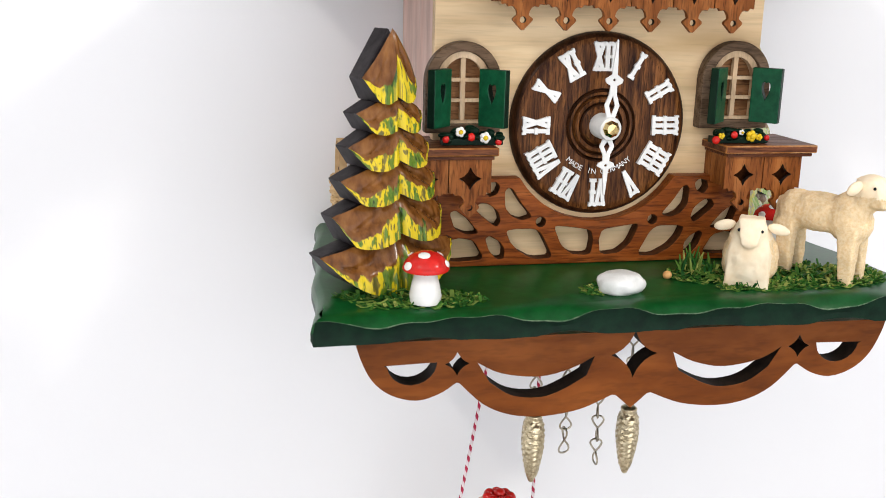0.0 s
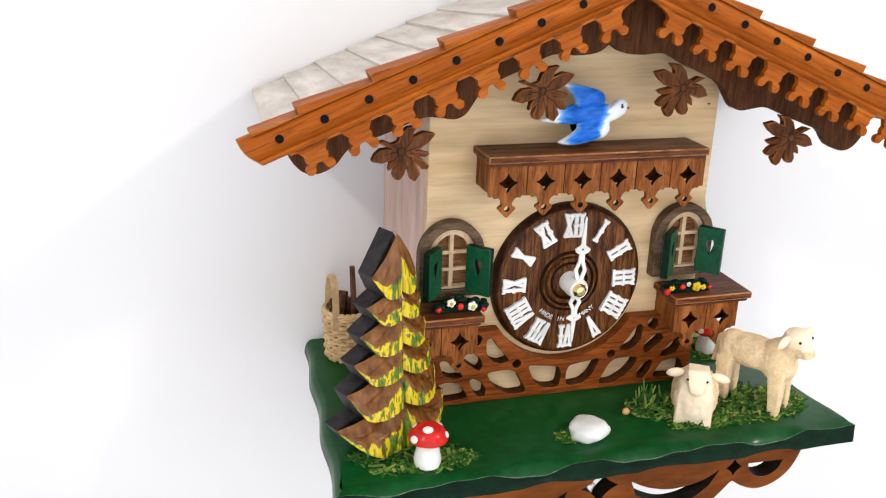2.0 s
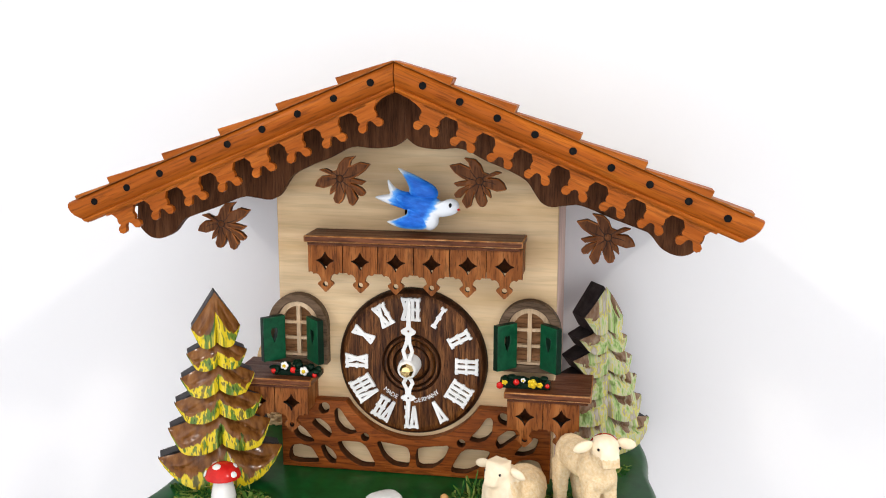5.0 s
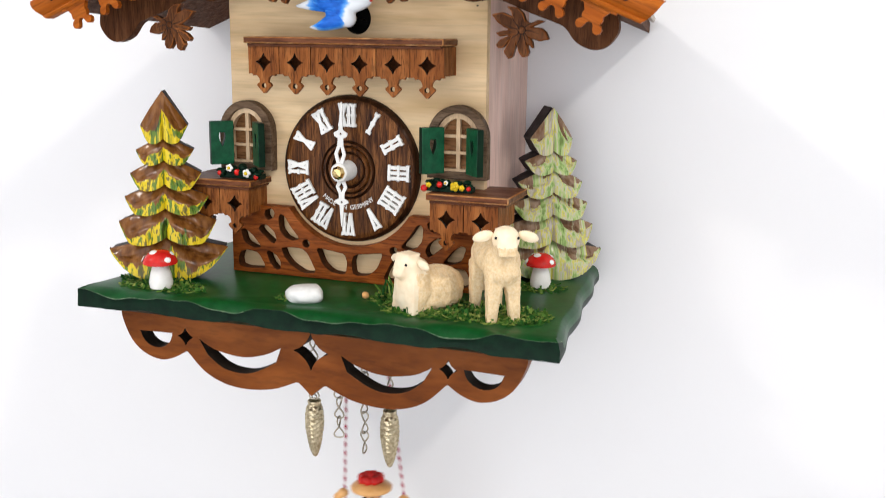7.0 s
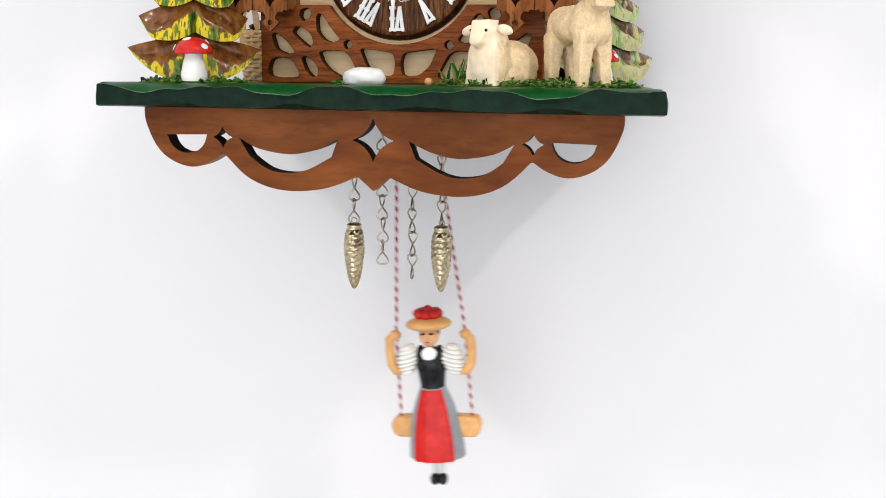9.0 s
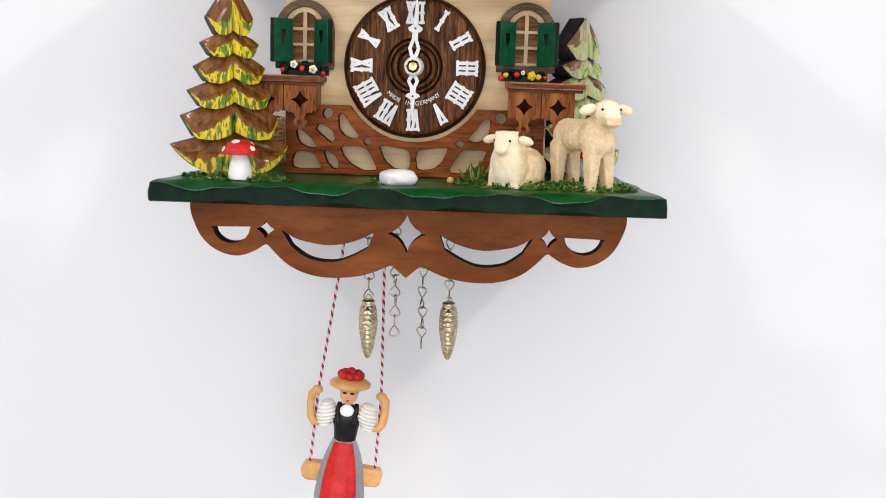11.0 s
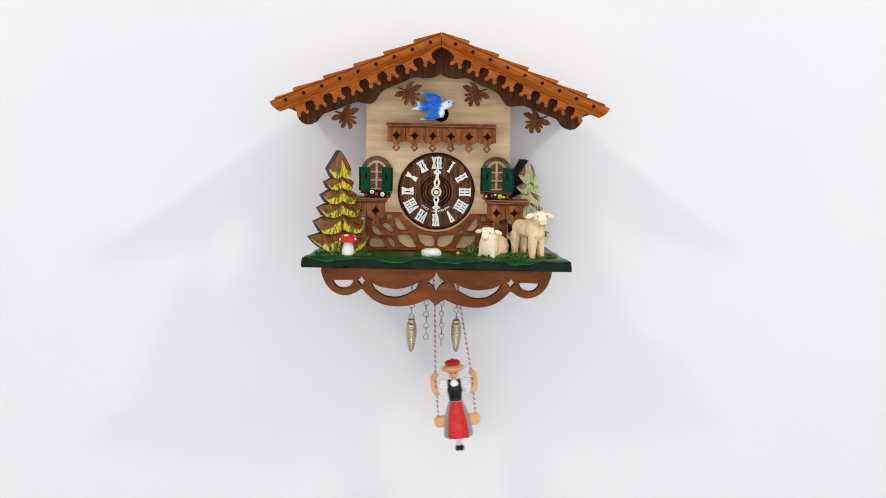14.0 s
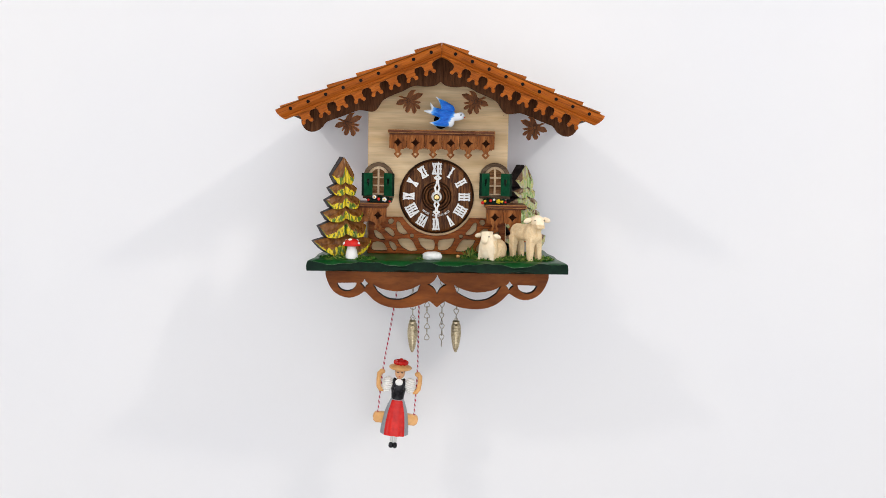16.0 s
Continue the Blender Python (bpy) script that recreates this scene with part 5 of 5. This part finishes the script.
ball(d, (X, Y - 0.27, -10.52), (0.34, 0.22, 0.34), 3)
for sd in (-1, 1):
    tube(d, [(X + sd * 0.34, Y - 0.42, -11.0), (X + sd * 0.42, Y - 0.30, -10.5), (X + sd * 0.38, Y, -10.22)], 0.11, 8, 2)
    for k in range(7):
        ball(d, (X + sd * (0.88 + 0.02 * abs(k - 3)), Y - 0.04, -10.24 - 0.165 * k), (0.54 - 0.045 * abs(k - 3) ** 1.5, 0.50 - 0.03 * abs(k - 3), 0.12), 3, 14, 8, Matrix.Rotation(radians(sd * 14), 4, "Y"))
    arm = [(X + sd * 1.10, Y, -11.22), (X + sd * 1.45, Y - 0.05, -11.20), (X + sd * 1.62, Y - 0.05, -10.95), (X + sd * 1.68, Y, -10.4), (X + sd * 1.64, Y, -9.9), (X + sd * 1.44, Y + 0.1, -9.74)]
    tube(d, arm, [0.18, 0.20, 0.19, 0.18, 0.20, 0.18], 10, 4)
    ball(d, (X + sd * 1.44, Y + 0.12, -9.76), (0.25, 0.24, 0.21), 4, 12, 8)
    tube(d, [(X + sd * 0.16, Y, -14.7), (X + sd * 0.14, Y, -15.6)], 0.12, 8, 3)
    ball(d, (X + sd * 0.16, Y - 0.10, -15.76), (0.21, 0.34, 0.25), 2, 10, 8)
tube(d, [(X, Y - 0.02, -10.4), (X, Y - 0.04, -9.95)], 0.17, 10, 5)
ball(d, (X, Y - 0.06, -9.74), (0.40, 0.39, 0.47), 5, 18, 12)
ball(d, (X, Y + 0.06, -9.58), (0.43, 0.39, 0.42), 2, 18, 12)
for sd in (-1, 1):
    ball(d, (X + sd * 0.16, Y - 0.415, -9.62), (0.11, 0.035, 0.045), 2, 8, 6)
ball(d, (X, Y - 0.425, -9.96), (0.075, 0.03, 0.03), 1, 8, 6)
ball(d, (X, Y - 0.44, -9.81), (0.05, 0.06, 0.07), 5, 8, 6)
lathe(d, [(0.3, -9.46), (0.72, -9.46), (0.90, -9.36), (0.93, -9.25), (0.84, -9.15), (0.5, -9.02), (0.0, -9.0)], (X, Y, 0), 28, 4, 0.9)
for k in range(9):
    a = k * 2 * math.pi / 8
    q = (0.0, 0.0) if k == 8 else (0.40 * math.cos(a), 0.36 * math.sin(a))
    ball(d, (X + q[0], Y + q[1], -8.86 + (0.14 if k == 8 else 0)), (0.22, 0.22, 0.2), 1, 10, 8)
for v in d.verts:
    v.co.x, v.co.z = X + (v.co.x - X) * 1.03, v.co.z * 1.026 - 0.04
hang("doll", d, [SKIRT, RED, BODICE, CREAMW, SKIN, FACE], "painted plastic doll in a red apron and hat", smooth=60)

# bird: a painted cut-out
BPX, BPZ, BIRD_Y = 0.12, 8.1, -7.45
bird = thing("painted_bird", (BPX, BIRD_Y, BPZ), "blue and white painted swallow held before a round hole", "bird figure")
TIP = Matrix.Translation((BPX, BIRD_Y, BPZ)) @ Matrix.Rotation(radians(9.5), 4, "Y") @ Matrix.Translation((-BPX, -BIRD_Y, -BPZ))
bird_at = lambda u, v: (0.70 + (u - 398) / 131, 11.58 - (v - 135) / 140)


def blade(outline, centre, dy, thick, blue):
    """A moulded rounded piece: rings from the rim to a centre; blue(u, v, t) gives the share of paint."""
    bm = bmesh.new()
    layer = bm.loops.layers.uv.verify()
    fine = spline([Vector((*p, 0)) for p in outline], 4, True)
    rings = []
    for t, h in ((0.0, -0.06), (0.0, 0.3), (0.10, 0.62), (0.28, 0.85), (0.55, 0.97), (0.96, 1.0)):
        rings.append([])
        for p in fine:
            u, v = p.x + (centre[0] - p.x) * t, p.y + (centre[1] - p.y) * t
            x, z = bird_at(u, v)
            rings[-1].append((bm.verts.new(TIP @ Vector((x, BIRD_Y + dy - thick * h, z))), blue(u, v, t)))
    quads = [(A[k], A[(k + 1) % len(A)], B[(k + 1) % len(A)], B[k]) for A, B in zip(rings, rings[1:]) for k in range(len(A))]
    for quad in quads + [rings[0], rings[-1]]:
        f = bm.faces.new([q[0] for q in quad])
        for loop, q in zip(f.loops, quad):
            loop[layer].uv = (max(0.0, min(0.64, q[1])), 0.5)
    return bm


clip01 = lambda q: max(0.0, min(1.0, q))
bm = blade([(438, 150), (436, 126), (418, 109), (392, 106), (370, 118), (348, 136), (320, 128), (280, 126), (220, 142), (160, 160), (120, 190), (160, 226), (215, 240), (280, 290), (330, 300), (355, 285), (367, 255), (362, 220), (388, 205), (416, 186), (434, 168)], (300, 190), 0.0, 0.34, lambda u, v, t: 0.64 * clip01((350 - u + 0.2 * (150 - v)) / 45) * clip01((u - 100) / 60))
body = part("body", bm, BIRD, bird, "white-breasted body with a blue back", smooth=60)
bm = blade([(322, 125), (316, 92), (290, 72), (250, 62), (200, 53), (150, 48), (100, 46), (130, 68), (160, 98), (180, 124), (190, 150), (230, 170), (290, 165)], (240, 115), -0.04, 0.24, lambda u, v, t: (0.30 + 0.9 * t) * clip01((u - 95) / 70) + 0.2 * clip01((u - 200) / 80))
part("wing", bm, BIRD, bird, "blue wing with a pale tip", smooth=60)
bm = blade([(205, 225), (250, 200), (310, 205), (335, 240), (330, 290), (262, 322), (190, 338), (128, 331), (150, 312), (185, 283), (208, 255)], (265, 260), -0.06, 0.26, lambda u, v, t: (0.24 + 1.4 * t) * clip01((u - 125) / 60) * clip01((338 - u) / 35))
part("wing", bm, BIRD, bird, "blue wing with a white rim", smooth=60)
bm = blade([(190, 150), (150, 153), (110, 148), (68, 122), (80, 156), (96, 188), (64, 208), (34, 232), (100, 240), (160, 240), (205, 236), (220, 195)], (150, 192), 0.02, 0.22, lambda u, v, t: 0.12 * t + 0.55 * clip01((u - 92) / 60))
part("tail", bm, BIRD, bird, "forked tail fading to white", smooth=60)
bm = ball(bmesh.new(), TIP @ Vector((0.70, BIRD_Y - 0.27, 11.58)), (0.06, 0.06, 0.085), 0, 10, 8)
part("eye", bm, BODICE, bird)
bm = lathe(bmesh.new(), [(0.07, 0), (0.05, 0.1), (0.0, 0.18)], (0, 0, 0), 8)
for v in bm.verts:
    v.co = TIP @ Vector((0.92 + v.co.z, BIRD_Y - 0.08 + v.co.y, 11.50 + v.co.x))
part("beak", bm, RED, bird, "red beak")

# ---- what moves ----
PERIOD, T_RIGHT = 0.8405, 15.58


def motions():
    """The lever rocks: the doll swings below while the bird tips the other way above."""
    steps = [k * 0.07 for k in range(229)] + [16.0]
    sway = lambda t: math.cos(2 * math.pi * (t - T_RIGHT) / PERIOD)
    o = HUNG * 0.01 + Vector((0, 0, Z0))
    walk(swing, [(t, pose(o.x, o.y, o.z, 0, -(1.5 + 6.33 * sway(t)), 0)) for t in steps])
    o = Vector((BPX, BIRD_Y, BPZ)) * 0.01 + Vector((0, 0, Z0))
    walk(bird, [(t, pose(o.x, o.y, o.z, 0, -(0.0 + 9.5 * sway(t)), 0)) for t in steps])


motions()
